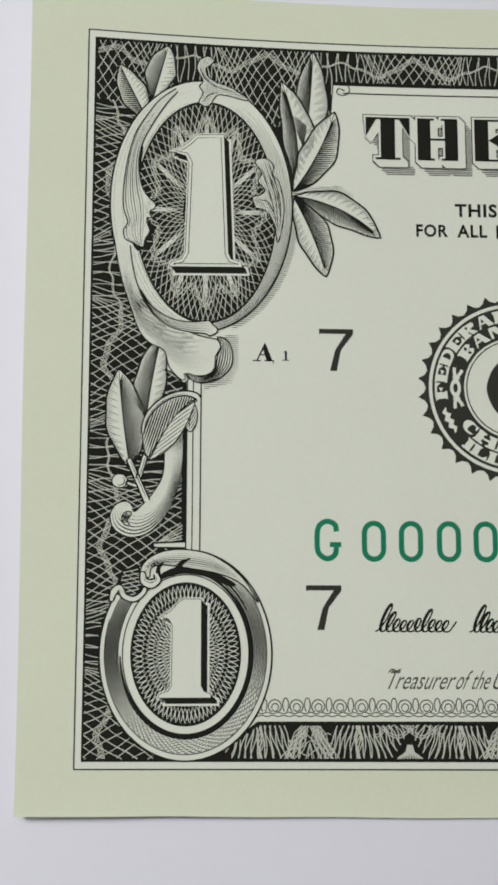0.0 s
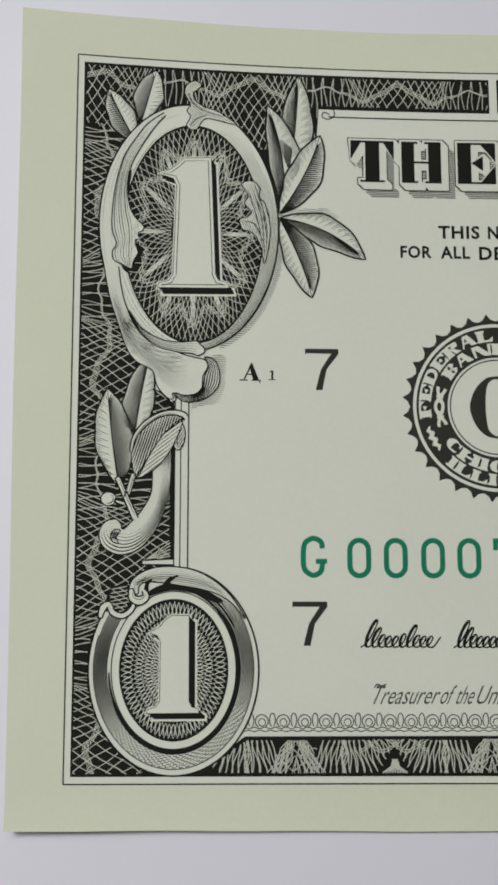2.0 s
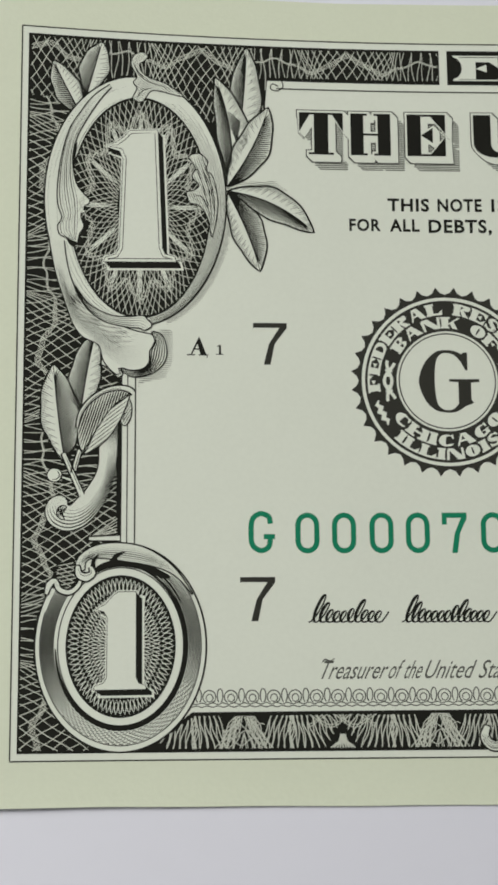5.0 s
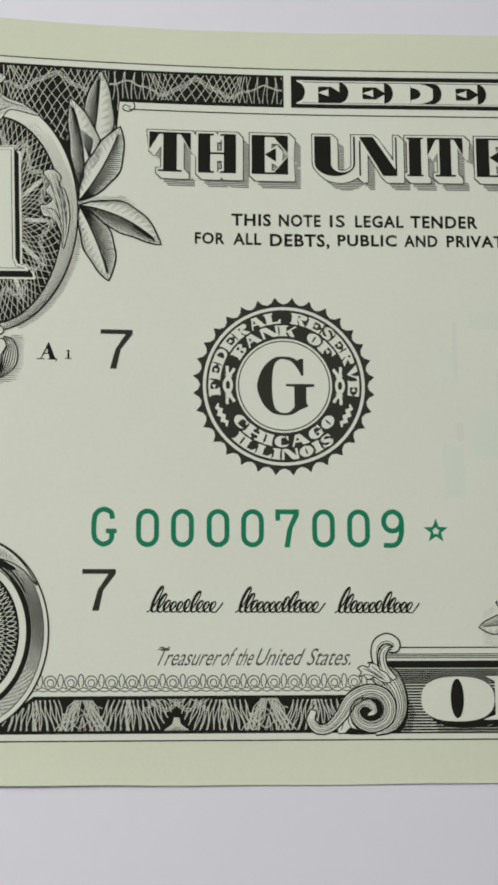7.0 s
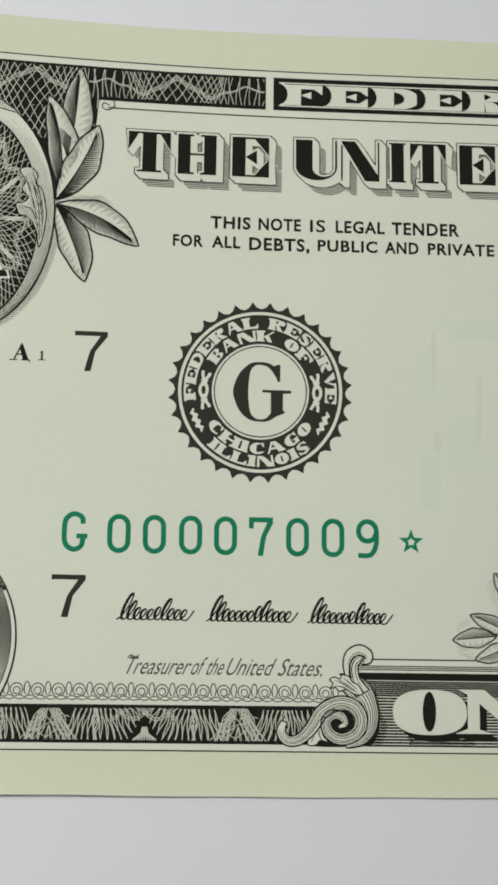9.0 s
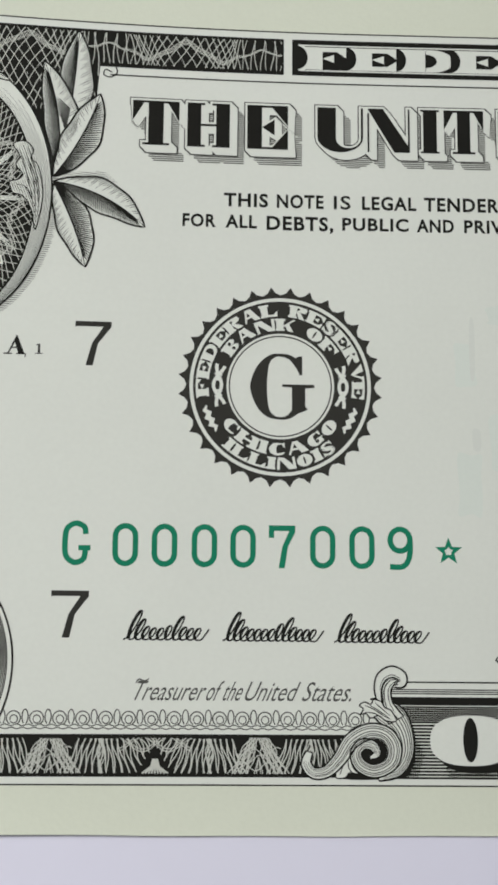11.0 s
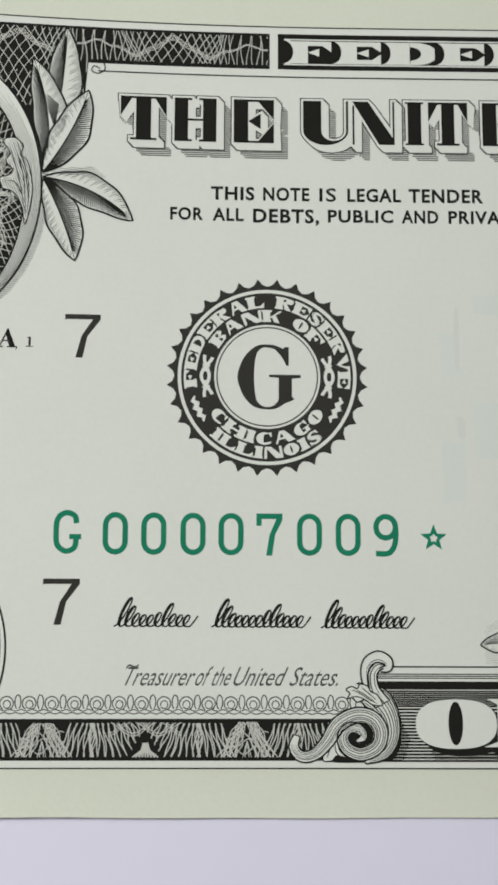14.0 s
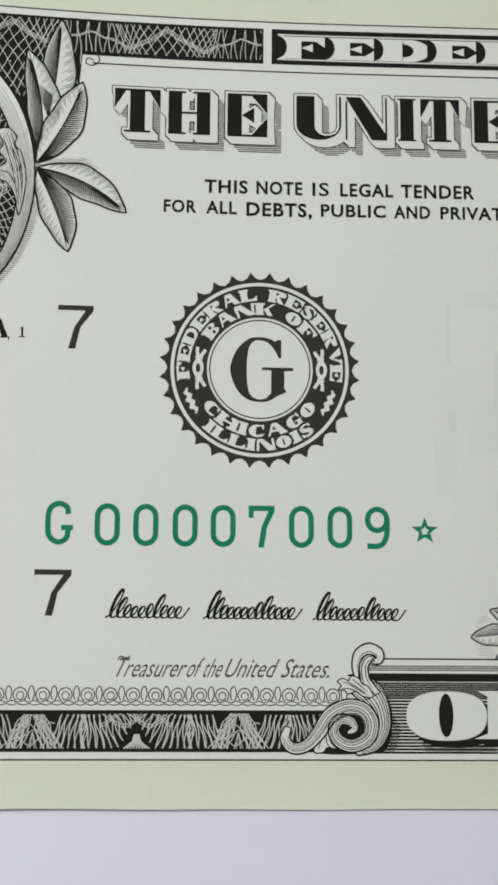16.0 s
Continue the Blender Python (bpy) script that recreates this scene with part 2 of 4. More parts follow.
def paper_sheet():
    """The sheet: 156 by 66 mm, thin, its edges slightly out of true."""
    bm = bmesh.new()
    nx, ny = 80, 44
    rows = []
    for k, dz in ((0, 0.0), (1, -0.11)):
        grid = []
        for j in range(ny + 1):
            v = j / ny
            row = []
            for i in range(nx + 1):
                u = i / nx
                x0 = LEFT_FOOT * (1 - v) + LEFT_HEAD * v + 0.05 * math.sin(v * 9)
                x = x0 + (160.0 - x0) * (0.55 * u + 0.45 * u * u)
                y0 = 0.42 + 0.05 * math.sin(x * 0.11) + 0.02 * math.sin(x * 0.5)
                y1 = TOP_EDGE + 0.08 * math.sin(x * 0.12 + 1) + 0.02 * math.sin(x * 0.5)
                y = y0 + (y1 - y0) * v
                row.append(bm.verts.new((x * MM, y * MM, (lift(x, y) + dz) * MM)))
            grid.append(row)
        rows.append(grid)
        for j in range(ny):
            for i in range(nx):
                f = [grid[j][i], grid[j][i + 1], grid[j + 1][i + 1], grid[j + 1][i]]
                bm.faces.new(f if k == 0 else f[::-1]).smooth = True
    a, b = rows
    rim = [(0, i) for i in range(nx)] + [(j, nx) for j in range(ny)] + [(ny, i) for i in range(nx, 0, -1)] + [(j, 0) for j in range(ny, 0, -1)]
    for (j, i), (l, m) in zip(rim, rim[1:] + rim[:1]):
        bm.faces.new([bm.verts.new(p.co) for p in (a[j][i], b[j][i], b[l][m], a[l][m])])
    me = bpy.data.meshes.new("paper")
    bm.to_mesh(me)
    bm.free()
    me.materials.append(PAPER)
    ob = new("paper", me)
    ob.parent = note
    return tagged(ob, "thin pale green banknote paper with a curled end")


LEFT_FOOT, LEFT_HEAD, TOP_EDGE = 4.1, 3.9, 66.5
paper_sheet()
L, R, BOT, TOP = 8.5, 147.5, 3.9, 62.9


def rect(x0, y0, x1, y1):
    return [(x0, y0), (x1, y0), (x1, y1), (x0, y1)]


part("pale_field", Ink(0.4).fill(rect(L, BOT, R, TOP)), FIELD, note, "pale grey-green printed field inside the frame line")
frame_ink = Ink(1)
for a, b in (((L, BOT), (R, BOT)), ((L, TOP), (R, TOP)), ((L, BOT), (L, TOP)), ((R, BOT), (R, TOP))):
    n = 60
    frame_ink.stroke([(a[0] + (b[0] - a[0]) * i / n, a[1] + (b[1] - a[1]) * i / n) for i in range(n + 1)], 0.11)
part("frame_line", frame_ink, BLACK, note, "fine black engraved frame line")


# ---- engraved borders ----
BAND_T, BAND_B = 62.3, 59.22  # the top band's edges
FOOT_T, FOOT_B = 7.52, 4.46  # the bottom band's edges
SIDE = 9.02
SIDE_PANEL = [(SIDE, FOOT_B), (17.5, FOOT_B), (17.5, 13.0)] + [(16.86, 20.60), (16.72, 33.91), (15.28, 36.70), (15.02, 39.53), (20.59, 41.59), (24.38, 49.02), (25.44, 50.15), (26.71, 53.34), (28.39, 56.58)] + [(28.6, BAND_B), (43.23, BAND_B), (43.23, BAND_T), (SIDE, BAND_T)]

side = part("side_border", Ink(1).fill(SIDE_PANEL), BLACK, note, "black engraved border with pale woven line pattern")
foot = part("foot_border", Ink(1.5).fill([(13.5, FOOT_B)] + [(16.66, 4.69), (21.08, 6.48), (22.41, 7.47)] + [(49.6, FOOT_T), (49.6, FOOT_B)]), BLACK, note, "black engraved lower border with fan pattern")


def weave(ink, region, axis0, axis1, half, pitch, w, first, period, strand, seed, holes=()):
    """Lathe work along an axis: two families of lines that stand square to it, lean over, cross into diamonds and straighten
    again, and a chain of strands that swings along it. first: a row of diamonds; strand: its middle and swing."""
    rnd = random.Random(seed)
    a, b = Vector(axis0), Vector(axis1)
    d = (b - a).normalized()
    s = Vector((-d.y, d.x))
    length = (b - a).length
    for fam in (1, -1):
        for k in range(-6, int(length / pitch) + 6):
            u = (k + (0.5 if fam < 0 else 0)) * pitch
            turn = 2 * math.pi * (u - first) / period
            s0 = u + 0.42 * math.sin(2 * turn) + rnd.uniform(-0.05, 0.05) * pitch
            slope = fam * (0.08 + 0.58 * (0.5 + 0.5 * math.cos(turn)) ** 0.8)
            line = []
            for i in range(41):
                q = (i / 40 * 2 - 1) * half
                pos = a + d * (s0 + slope * q + 0.09 * math.sin(q * 1.7 + k)) + s * q
                line.append((pos.x, pos.y))
            clipped(ink, line, [region], w * rnd.uniform(0.8, 1.2), holes)
    mid, swing = strand
    for j in range(4):
        line = []
        for i in range(int(length / 0.07)):
            t = i * 0.07
            near = 0.5 + 0.5 * math.cos(2 * math.pi * (t - first) / period)
            if j == 3 and near < 0.3:
                q = half * 4
            else:
                q = mid + swing * (0.5 + 0.5 * near) * math.cos(4 * math.pi * (t - first) / period) + 0.12 * math.sin(t * 3.1) + (0.06 + 0.17 * near) * math.sin(t * 6.5 + j * 1.57)
            pos = a + d * t + s * q
            line.append((pos.x, pos.y))
        clipped(ink, line, [region], w * 0.72, holes)


BIG_OUT, BIG_IN = ellipse(*(17.80, 48.49), 7.35, 10.55), ellipse(*(18.13, 47.92), 5.75, 9.35)
SMALL_OUT = ellipse(*(16.87, 12.51), 6.62, 8.0)
net = Ink(2)
weave(net, [(SIDE + 0.15, FOOT_B + 0.2), (16.6, FOOT_B + 0.2), (16.6, 37), (15.5, 57), (SIDE + 0.15, 57)], (12.7, 4), (12.7, 57.5), 3.9, 0.64, 0.07, 16.8, 14.65, (1.75, 0.75), 1, [BIG_OUT, SMALL_OUT])
part("side_lathe_work", net, LINE, side, "pale woven engraved lines")
net = Ink(2)
weave(net, [(SIDE + 0.2, 57), (27.8, 52.5), (28.6, BAND_B + 0.12), (43.1, BAND_B + 0.12), (43.1, BAND_T - 0.15), (SIDE + 0.2, BAND_T - 0.15)], (8.5, 60.0), (44, 60.0), 4.6, 0.6, 0.068, 14.4, 12.5, (0.75, 0.8), 3, [BIG_OUT])
part("head_lathe_work", net, LINE, side, "pale woven engraved lines")
net = Ink(2.5)
FOOT_IN = [(18.5, FOOT_B + 0.22)] + [(20.86, 6.05), (22.41, 7.17)] + [(49.4, FOOT_T - 0.2), (49.4, FOOT_B + 0.22)]
SPRAYS = (26.4, 41.6)
for c in SPRAYS:
    # a bright spray that parts over a dark gap
    for k in range(-12, 13):
        u = k / 12
        foot_x = c + math.copysign(0.6 + 1.5 * abs(u), u)
        line = [(c + u * 0.5 + (foot_x - c - u * 0.5) * (1 - v) ** 0.9 + 0.16 * math.sin(9 * v + k * 1.7), FOOT_B + 0.25 + v * (FOOT_T - FOOT_B - 0.4)) for v in np.linspace(0, 1, 26)]
        clipped(net, line, [FOOT_IN], 0.075)
    for k in (-2, -1, 1, 2):
        clipped(net, [(c + k * 0.16 * (1 - v), FOOT_B + 0.25 + v * 1.2) for v in np.linspace(0, 1, 12)], [FOOT_IN], 0.06)
    for k in range(3):
        clipped(net, [(c - 1.6 + 3.2 * v, FOOT_B + 0.75 + 0.55 * k + 0.28 * math.sin(v * 11 + k * 2)) for v in np.linspace(0, 1, 40)], [FOOT_IN], 0.07)
for fam in (1, -1):
    for k in range(80):
        x = 18.0 + (k + (0.5 if fam < 0 else 0)) * 0.42
        if min(abs(x - c) for c in SPRAYS) < 1.5:
            continue
        far = min(abs(x - 34.0), abs(x - 18.9), abs(x - 49.2))
        low, top = FOOT_B + 0.28 + max(0, 2.2 - far * 1.1), FOOT_T - 0.2
        lean = fam * 0.28 + 0.85 * math.sin((x - 34.0) * 2 * math.pi / 7.6)
        clipped(net, [(x + lean * (v - 0.5) + 0.07 * math.sin(7 * v + k), low + (top - low) * v) for v in np.linspace(0, 1, 18)], [FOOT_IN], 0.085)
for x in (30.1, 38.0, 22.6, 45.4):
    for k in range(5):
        clipped(net, [(x + (k - 2) * 0.07 + 0.16 * math.sin(v * 8 + k), FOOT_B + 0.25 + v * 2.6) for v in np.linspace(0, 1, 22)], [FOOT_IN], 0.075)
for ph in (-0.95, 0.95):
    for d in (0, 0.2):
        clipped(net, [(x, 6.95 - d - 0.5 * math.cos((x - 34.05 - ph) * 2 * math.pi / 3.8)) for x in np.arange(31.3, 36.8, 0.1)], [FOOT_IN], 0.07)
for k in range(9):
    u = (k - 4) / 4
    net.stroke([(34.05 + 0.15 * u, 5.75), (34.05 + 0.3 * u, 5.2), (34.05 + 0.95 * u, FOOT_B + 0.25)], 0.12)
part("foot_lathe_work", net, LINE, foot, "pale fan-shaped engraved lines")

# frame line that turns into a small curl under the top band
cx, cy = (28.99, 58.65)
curl = Ink(5)
curl.stroke(smooth([(cx + 0.55, cy + 0.1), (cx + 0.05, cy + 0.3), (cx - 0.1, cy - 0.12), (cx + 0.45, cy - 0.3), (cx + 0.95, cy + 0.12), (cx + 0.75, cy + 0.75)][::-1], 8), 0.09)
curl.stroke([(cx + 0.4 + i * 1.2, 58.55) for i in range(75)], 0.1)
part("inner_rule", curl, BLACK, note, "fine black rule ending in a curl")

# ---- the title box in the top band ----
title = part("title_box", Ink(1).fill(rect(43.9, BAND_B, 112.1, BAND_T)), BLACK, note, "black title box in the upper border")


def glyph(ch, s=0.36, h=0.07):
    """A fat-faced capital one unit high: its outlines and its width."""
    def box(x0, y0, x1, y1):
        return [(x0, y0), (x1, y0), (x1, y1), (x0, y1)]

    t = 0.46  # reach of the three-cornered serifs
    if ch == "I":
        return [box(0.04, 0, 0.04 + s, 1)], s + 0.08
    if ch == "T":
        m, w = 0.36, 0.72 + s
        return [box(m, 0, m + s, 1), box(m - 0.13, 0, m + s + 0.13, h), box(0, 1 - h, w, 1), [(0, 1), (0, 1 - t), (m * 0.8, 1)], [(w, 1), (w - m * 0.8, 1), (w, 1 - t)]], w
    if ch == "H":
        g = 0.46
        return [box(0, 0, s, 1), box(s + g, 0, 2 * s + g, 1), box(s, 0, s + 0.12, h), box(s, 1 - h, s + 0.12, 1), box(s + g - 0.12, 0, s + g, h), box(s + g - 0.12, 1 - h, s + g, 1), box(s, 0.5 - h / 2, s + g, 0.5 + h / 2)], 2 * s + g
    if ch in "EFL":
        w = s + 0.62
        out = [box(0, 0, s, 1)]
        if ch != "L":
            out += [box(s, 1 - h, w, 1), [(w, 1), (w - 0.42, 1), (w, 1 - t)], [(s, 0.5), (s + 0.3, 0.68), (s + 0.3, 0.32)]]
        if ch != "F":
            out += [box(s, 0, w, h), [(w, 0), (w, t), (w - 0.42, 0)]]
        return out, w
    if ch == "U":
        w = s + 0.62
        turn = [math.pi * (1 + q / 12) for q in range(13)]
        mid = (s + w - h) / 2
        bowl = [(0, 1)] + [(w / 2 + w / 2 * math.cos(q), 0.32 + 0.34 * math.sin(q)) for q in turn] + [(w, 1), (w - h, 1)]
        bowl += [(mid + (mid - s) * math.cos(q), 0.3 + 0.22 * math.sin(q)) for q in turn[::-1]] + [(s, 1)]
        return [bowl], w
    if ch == "N":
        w = s + 0.72
        return [box(0, 0, h, 0.9), box(w - h, 0, w, 1), [(0, 1), (w - s, 0), (w, 0), (w, 0.1), (s, 1)]], w
    if ch == "D":
        w = s + 0.62
        q = s + (0.16 if s > 0.5 else 0.22)
        arc = [(q + (w - q) * math.sin(v), 0.5 + 0.5 * math.cos(v)) for v in np.linspace(0, math.pi, 15)]
        inn = [(s + 0.02 + (w - s * 0.62 - s) * math.sin(v), 0.5 + (0.5 - h) * math.cos(v)) for v in np.linspace(math.pi, 0, 15)]
        return [box(0, 0, s, 1), [(s, 1)] + arc + [(s, 0)] + inn], w
    if ch == "R":
        w = s + 0.66
        return [box(0, 0, s, 1), [(s, 1), (w - 0.1, 0.95), (w - 0.02, 0.75), (w - 0.1, 0.55), (s, 0.5), (s, 0.58), (s + 0.2, 0.75), (s, 0.92)], [(s, 0.5), (s + 0.25, 0.5), (w, 0), (w - s, 0)]], w
    if ch in "OCG":
        w = 1.0
        def lune(sg):
            o = [(0.5 + sg * 0.5 * math.sin(v), 0.5 + 0.5 * math.cos(v)) for v in np.linspace(0, math.pi, 13)]
            i = [(0.5 + sg * (0.5 - s) * math.sin(v), 0.5 + (0.5 - h) * math.cos(v)) for v in np.linspace(math.pi, 0, 13)]
            return o + i
        if ch == "O":
            return [lune(-1), lune(1)], w
        out = [lune(-1), [(0.5, 1), (0.75, 0.95), (0.75, 0.87), (0.5, 1 - h)], [(0.5, 0), (0.8, 0.06), (0.95, 0.25), (0.85, 0.25), (0.5, h)], [(0.75, 0.95), (0.95, 1), (0.95, 0.62), (0.85, 0.66)]]
        if ch == "G":
            out += [box(0.66, 0.05, 0.9, 0.42), box(0.52, 0.4, 1.0, 0.48)]
        return out, w
    if ch == "B":
        w = s + 0.5
        bowl = [(0, 1), (0.3, 0.98), (0.48, 0.76), (0.3, 0.53), (0, 0.5), (0, 0.58), (0.14, 0.62), (0.2, 0.76), (0.14, 0.88), (0, 0.92)]
        return [box(0, 0, s, 1), [(s + x, y) for x, y in bowl], [(s + x * 1.05, 0.5 * (y - 0.5) / 0.5) for x, y in bowl]], w
    if ch == "K":
        w = s + 0.66
        return [box(0, 0, s, 1), [(s, 0.42), (w - 0.15, 1), (w, 1), (s, 0.3)], [(s + 0.05, 0.5), (s + 0.3, 0.65), (w, 0), (w - 0.36, 0)]], w
    if ch == "V":
        w = 1.0
        return [[(0, 1), (s + 0.02, 1), (0.62, 0.25), (0.55, 0)], [(w - h, 1), (w, 1), (0.58, 0), (0.54, 0.1)], box(w - 0.25, 1 - h, w + 0.08, 1)], w
    if ch == "S":
        w = 0.85
        mid = smooth([(0.78, 0.78), (0.62, 0.93), (0.38, 0.95), (0.16, 0.8), (0.24, 0.6), (0.55, 0.43), (0.7, 0.24), (0.5, 0.06), (0.25, 0.07), (0.06, 0.25)], 3)
        m, out = len(mid), []
        for i in range(m - 1):
            a, b = Vector(mid[i]), Vector(mid[i + 1])
            e = (b - a).normalized()
            t2 = 0.055 + 0.11 * math.sin(math.pi * i / m) ** 2
            q = Vector((-e.y, e.x)) * t2
            out.append([tuple(a + q), tuple(b + q), tuple(b - q), tuple(a - q)])
        return out + [[(0.72, 0.98), (0.82, 0.98), (0.84, 0.62), (0.76, 0.66)], [(0.0, 0.36), (0.08, 0.34), (0.12, 0.02), (0.02, 0.02)]], w
    if ch == " ":
        return [], 0.6
    w = s + 0.75  # A
    return [[(0.05, 0), (0.36, 1), (0.72, 1), (w, 0), (w - s, 0), (0.46, 0.8), (0.16, 0)], [(0.2, 0.3), (0.7, 0.3), (0.7, 0.3 + h), (0.22, 0.3 + h)]], w


def set_glyph(ch, x0, x1, y0, y1, s=0.36, h=0.07):
    polys, w = glyph(ch, s, h)
    return [[(x0 + (x1 - x0) * px / w, y0 + (y1 - y0) * py) for px, py in p] for p in polys]


TITLE = (("F", (44.44, 60.49)[0], (48.28, 60.57)[0]), ("E", (48.38, 60.57)[0], (52.37, 60.63)[0]), ("D", (52.42, 60.63)[0], (56.99, 60.70)[0]), ("E", (56.84, 60.70)[0], (60.86, 60.75)[0]), ("R", (60.91, 60.75)[0], (64.99, 60.81)[0]), ("A", (65.19, 60.82)[0], (69.23, 60.87)[0]), ("L", (69.44, 60.88)[0], (73.28, 60.93)[0]))
for ch, x0, x1 in TITLE:
    ink = Ink(2)
    for p in set_glyph(ch, x0, x1, BAND_B + 0.55, BAND_T - 0.6, 0.62, 0.2):
        ink.fill(p)
    part("title_letter", ink, FIELD, title, "pale fat-faced title letter")
hollows = Ink(3)
for ch, x0, x1 in TITLE[:5]:
    hollows.fill(ellipse(x0 - 0.08, (BAND_B + BAND_T) / 2, 0.8, 0.98, -90, 90, 14))
part("title_hollow", hollows, BLACK, title, "black hollows in the letters' stems")
rules = Ink(2)
rules.stroke([(44.4 + i, BAND_B + 0.45) for i in range(67)], 0.12)
rules.stroke([(44.4 + i, BAND_T - 0.47) for i in range(67)], 0.12)
rules.fill([(44.5, 59.7), (44.9, 59.7), (45.25, 60.3), (45.25, 61.2), (44.9, 61.8), (44.5, 61.8), (44.75, 60.7)])
part("title_rule", rules, FIELD, title)

# ---- the heading ----
HY0, HY1 = (32.91, 52.84)[1], (32.80, 56.53)[1]
HEAD = (("T", (31.25, 56.11), (34.93, 56.35)), ("H", (35.57, 56.39), (38.94, 56.58)), ("E", (40.33, 56.65), (43.58, 56.82)), ("U", (45.94, 56.39), (49.60, 56.54)), ("N", (49.95, 56.55), (53.35, 56.70)),
        ("I", (54.33, 56.71), (55.40, 56.76)), ("T", (56.1, 56.78), (59.3, 56.91)), ("E", (60.5, 56.95), (63.74, 57.07)), ("D", (64.6, 57.1), (68.2, 57.1)))
for ch, (x0, _), (x1, _) in HEAD:
    x1 = x0 + 1.25 if ch == "I" else x1
    polys = set_glyph(ch, x0, x1, HY0, HY1, 0.35 if ch in "TE" else 0.42, 0.05)
    if ch == "I":
        polys = [rect(x0 + 0.1, HY0, x0 + 1.2, HY1), rect(x0 - 0.1, HY0, x0 + 1.4, HY0 + 0.16), rect(x0 - 0.1, HY1 - 0.16, x0 + 1.4, HY1)]
    casing, line, shade = Ink(4.4, 0.05), Ink(2.2, 0.05), Ink(1.2)
    for k in range(5):
        d = k / 4
        for p in polys:
            casing.fill([(x + 0.44 * d, y - 0.46 * d) for x, y in grow(p, 0.17)])
            line.fill([(x + 0.44 * d, y - 0.46 * d) for x, y in grow(p, 0.25)])
    hatch(shade, [[(x + d, y - d * 1.07) for x, y in grow(p, 0.2)] for p in polys for d in (0.5, 0.7, 0.9, 1.06)], 0.16, 0, 0.095)
    letter = Ink(6.6)
    for p in polys:
        letter.fill(p)
    ob = part("heading_letter", letter, BLACK, note, "fat-faced black heading letter with hatched shade")
    part("letter_casing", casing, FIELD, ob, "pale casing round the letter")
    part("letter_outline", line, BLACK, ob, "hairline round the letter's casing")
    part("letter_shade", shade, GREY, ob, "hatched drop shade of the letter")

# ---- small lettering ----
LEGAL = (((38.54, 47.99), (38.54, 49.14), (("THIS", (38.54, 47.99), (42.03, 48.06)), ("NOTE", (42.72, 48.08), (46.43, 48.14)), ("IS", (47.23, 48.15), (48.58, 48.17)), ("LEGAL", (49.48, 48.18), (53.80, 48.22)), ("TENDER", (54.41, 48.23), (60.41, 48.29)))),
         ((35.32, 46.25), (35.32, 47.34), (("FOR", (35.32, 46.25), (37.94, 46.32)), ("ALL", (38.69, 46.33), (41.17, 46.38)), ("DEBTS,", (41.92, 46.40), (47.20, 46.48)), ("PUBLIC", (47.90, 46.49), (53.16, 46.54)), ("AND", (53.81, 46.54), (56.77, 46.57)), ("PRIVATE", (57.58, 46.58), (63.47, 46.64)))))
for foot_at, head_at, line in LEGAL:
    y0, y1 = foot_at[1], head_at[1]
    for text, a, b in line:
        ink = Ink(1)
        drop = 0.3 if "," in text else 0
        words(text, a[0], y0 - drop, b[0] - a[0], y1 - y0 + drop, ink, bold=0.03 if len(text) > 2 else 0.016, track=1.12)
        part("legal_word", ink, BLACK, note, "small black capitals of the legal line")
y0 = (38.07, 9.96)[1]
for text, a, b, h in (("Treasurer", (32.45, 9.98), (37.65, 9.96), 1.3), ("of", (37.89, 9.96), (38.72, 9.96), 1.35), ("the", (39.10, 9.96), (40.41, 9.96), 1.3), ("United", (40.73, 9.96), (44.38, 9.95), 1.3), ("States.", (45.04, 9.94), (48.65, 9.93), 1.3)):
    ink = Ink(1)
    words(text, a[0] - 0.35, y0 - 0.05, b[0] - a[0] + 0.05, h + 0.1, ink, lean=0.45, bold=0.0)
    part("office_word", ink, GREY, note, "fine slanted grey script word")

part("office_swash", Ink(1).stroke(smooth([(32.5, 11.15), (32.75, 11.42), (33.15, 11.3), (33.5, 11.48)], 6), 0.13, True), GREY, note, "short grey pen swash over the script")

# ---- the signature: plain looped bars ----
sign = tagged(new("signature"), "black handwritten signature shown as plain looped bars")
sign.parent = note
sign.empty_display_size = 0.005


def scrawl(x0, x1, base, rise):
    """One word as a plain looped bar, slanting, tall at its start."""
    n = round((x1 - x0 - 0.9) / 0.56)
    pts = []
    for i in range(n * 16 + 1):
        v = i / 16 * 2 * math.pi
        u = i / (n * 16)
        x = x0 + 0.4 + (x1 - x0 - 1.25) * u
        h = 0.85 + rise * math.exp(-((x - x0 - 0.6) / 0.75) ** 2) + 0.9 * math.exp(-((u - 0.64) / 0.07) ** 2)
        up = 0.5 - 0.5 * math.cos(v)
        pts.append((x + 0.3 * math.sin(v) + 0.5 * h * up, base + h * up))
    pts = smooth(pts + [(x1 - 0.55, base + 0.05), (x1, base + 0.8)], 2)
    widths = [0.12 + 0.12 * max(0.0, min(1.0, (pts[max(i - 2, 0)][1] - pts[min(i + 2, len(pts) - 1)][1]) * 2.5)) for i in range(len(pts))]
    part("bar_word", Ink(1).stroke(pts, widths), BLACK, sign)


scrawl(31.1, 37.85, 14.3, 1.3)
scrawl(38.45, 46.4, 14.28, 1.25)
scrawl(46.75, 54.3, 14.24, 1.25)


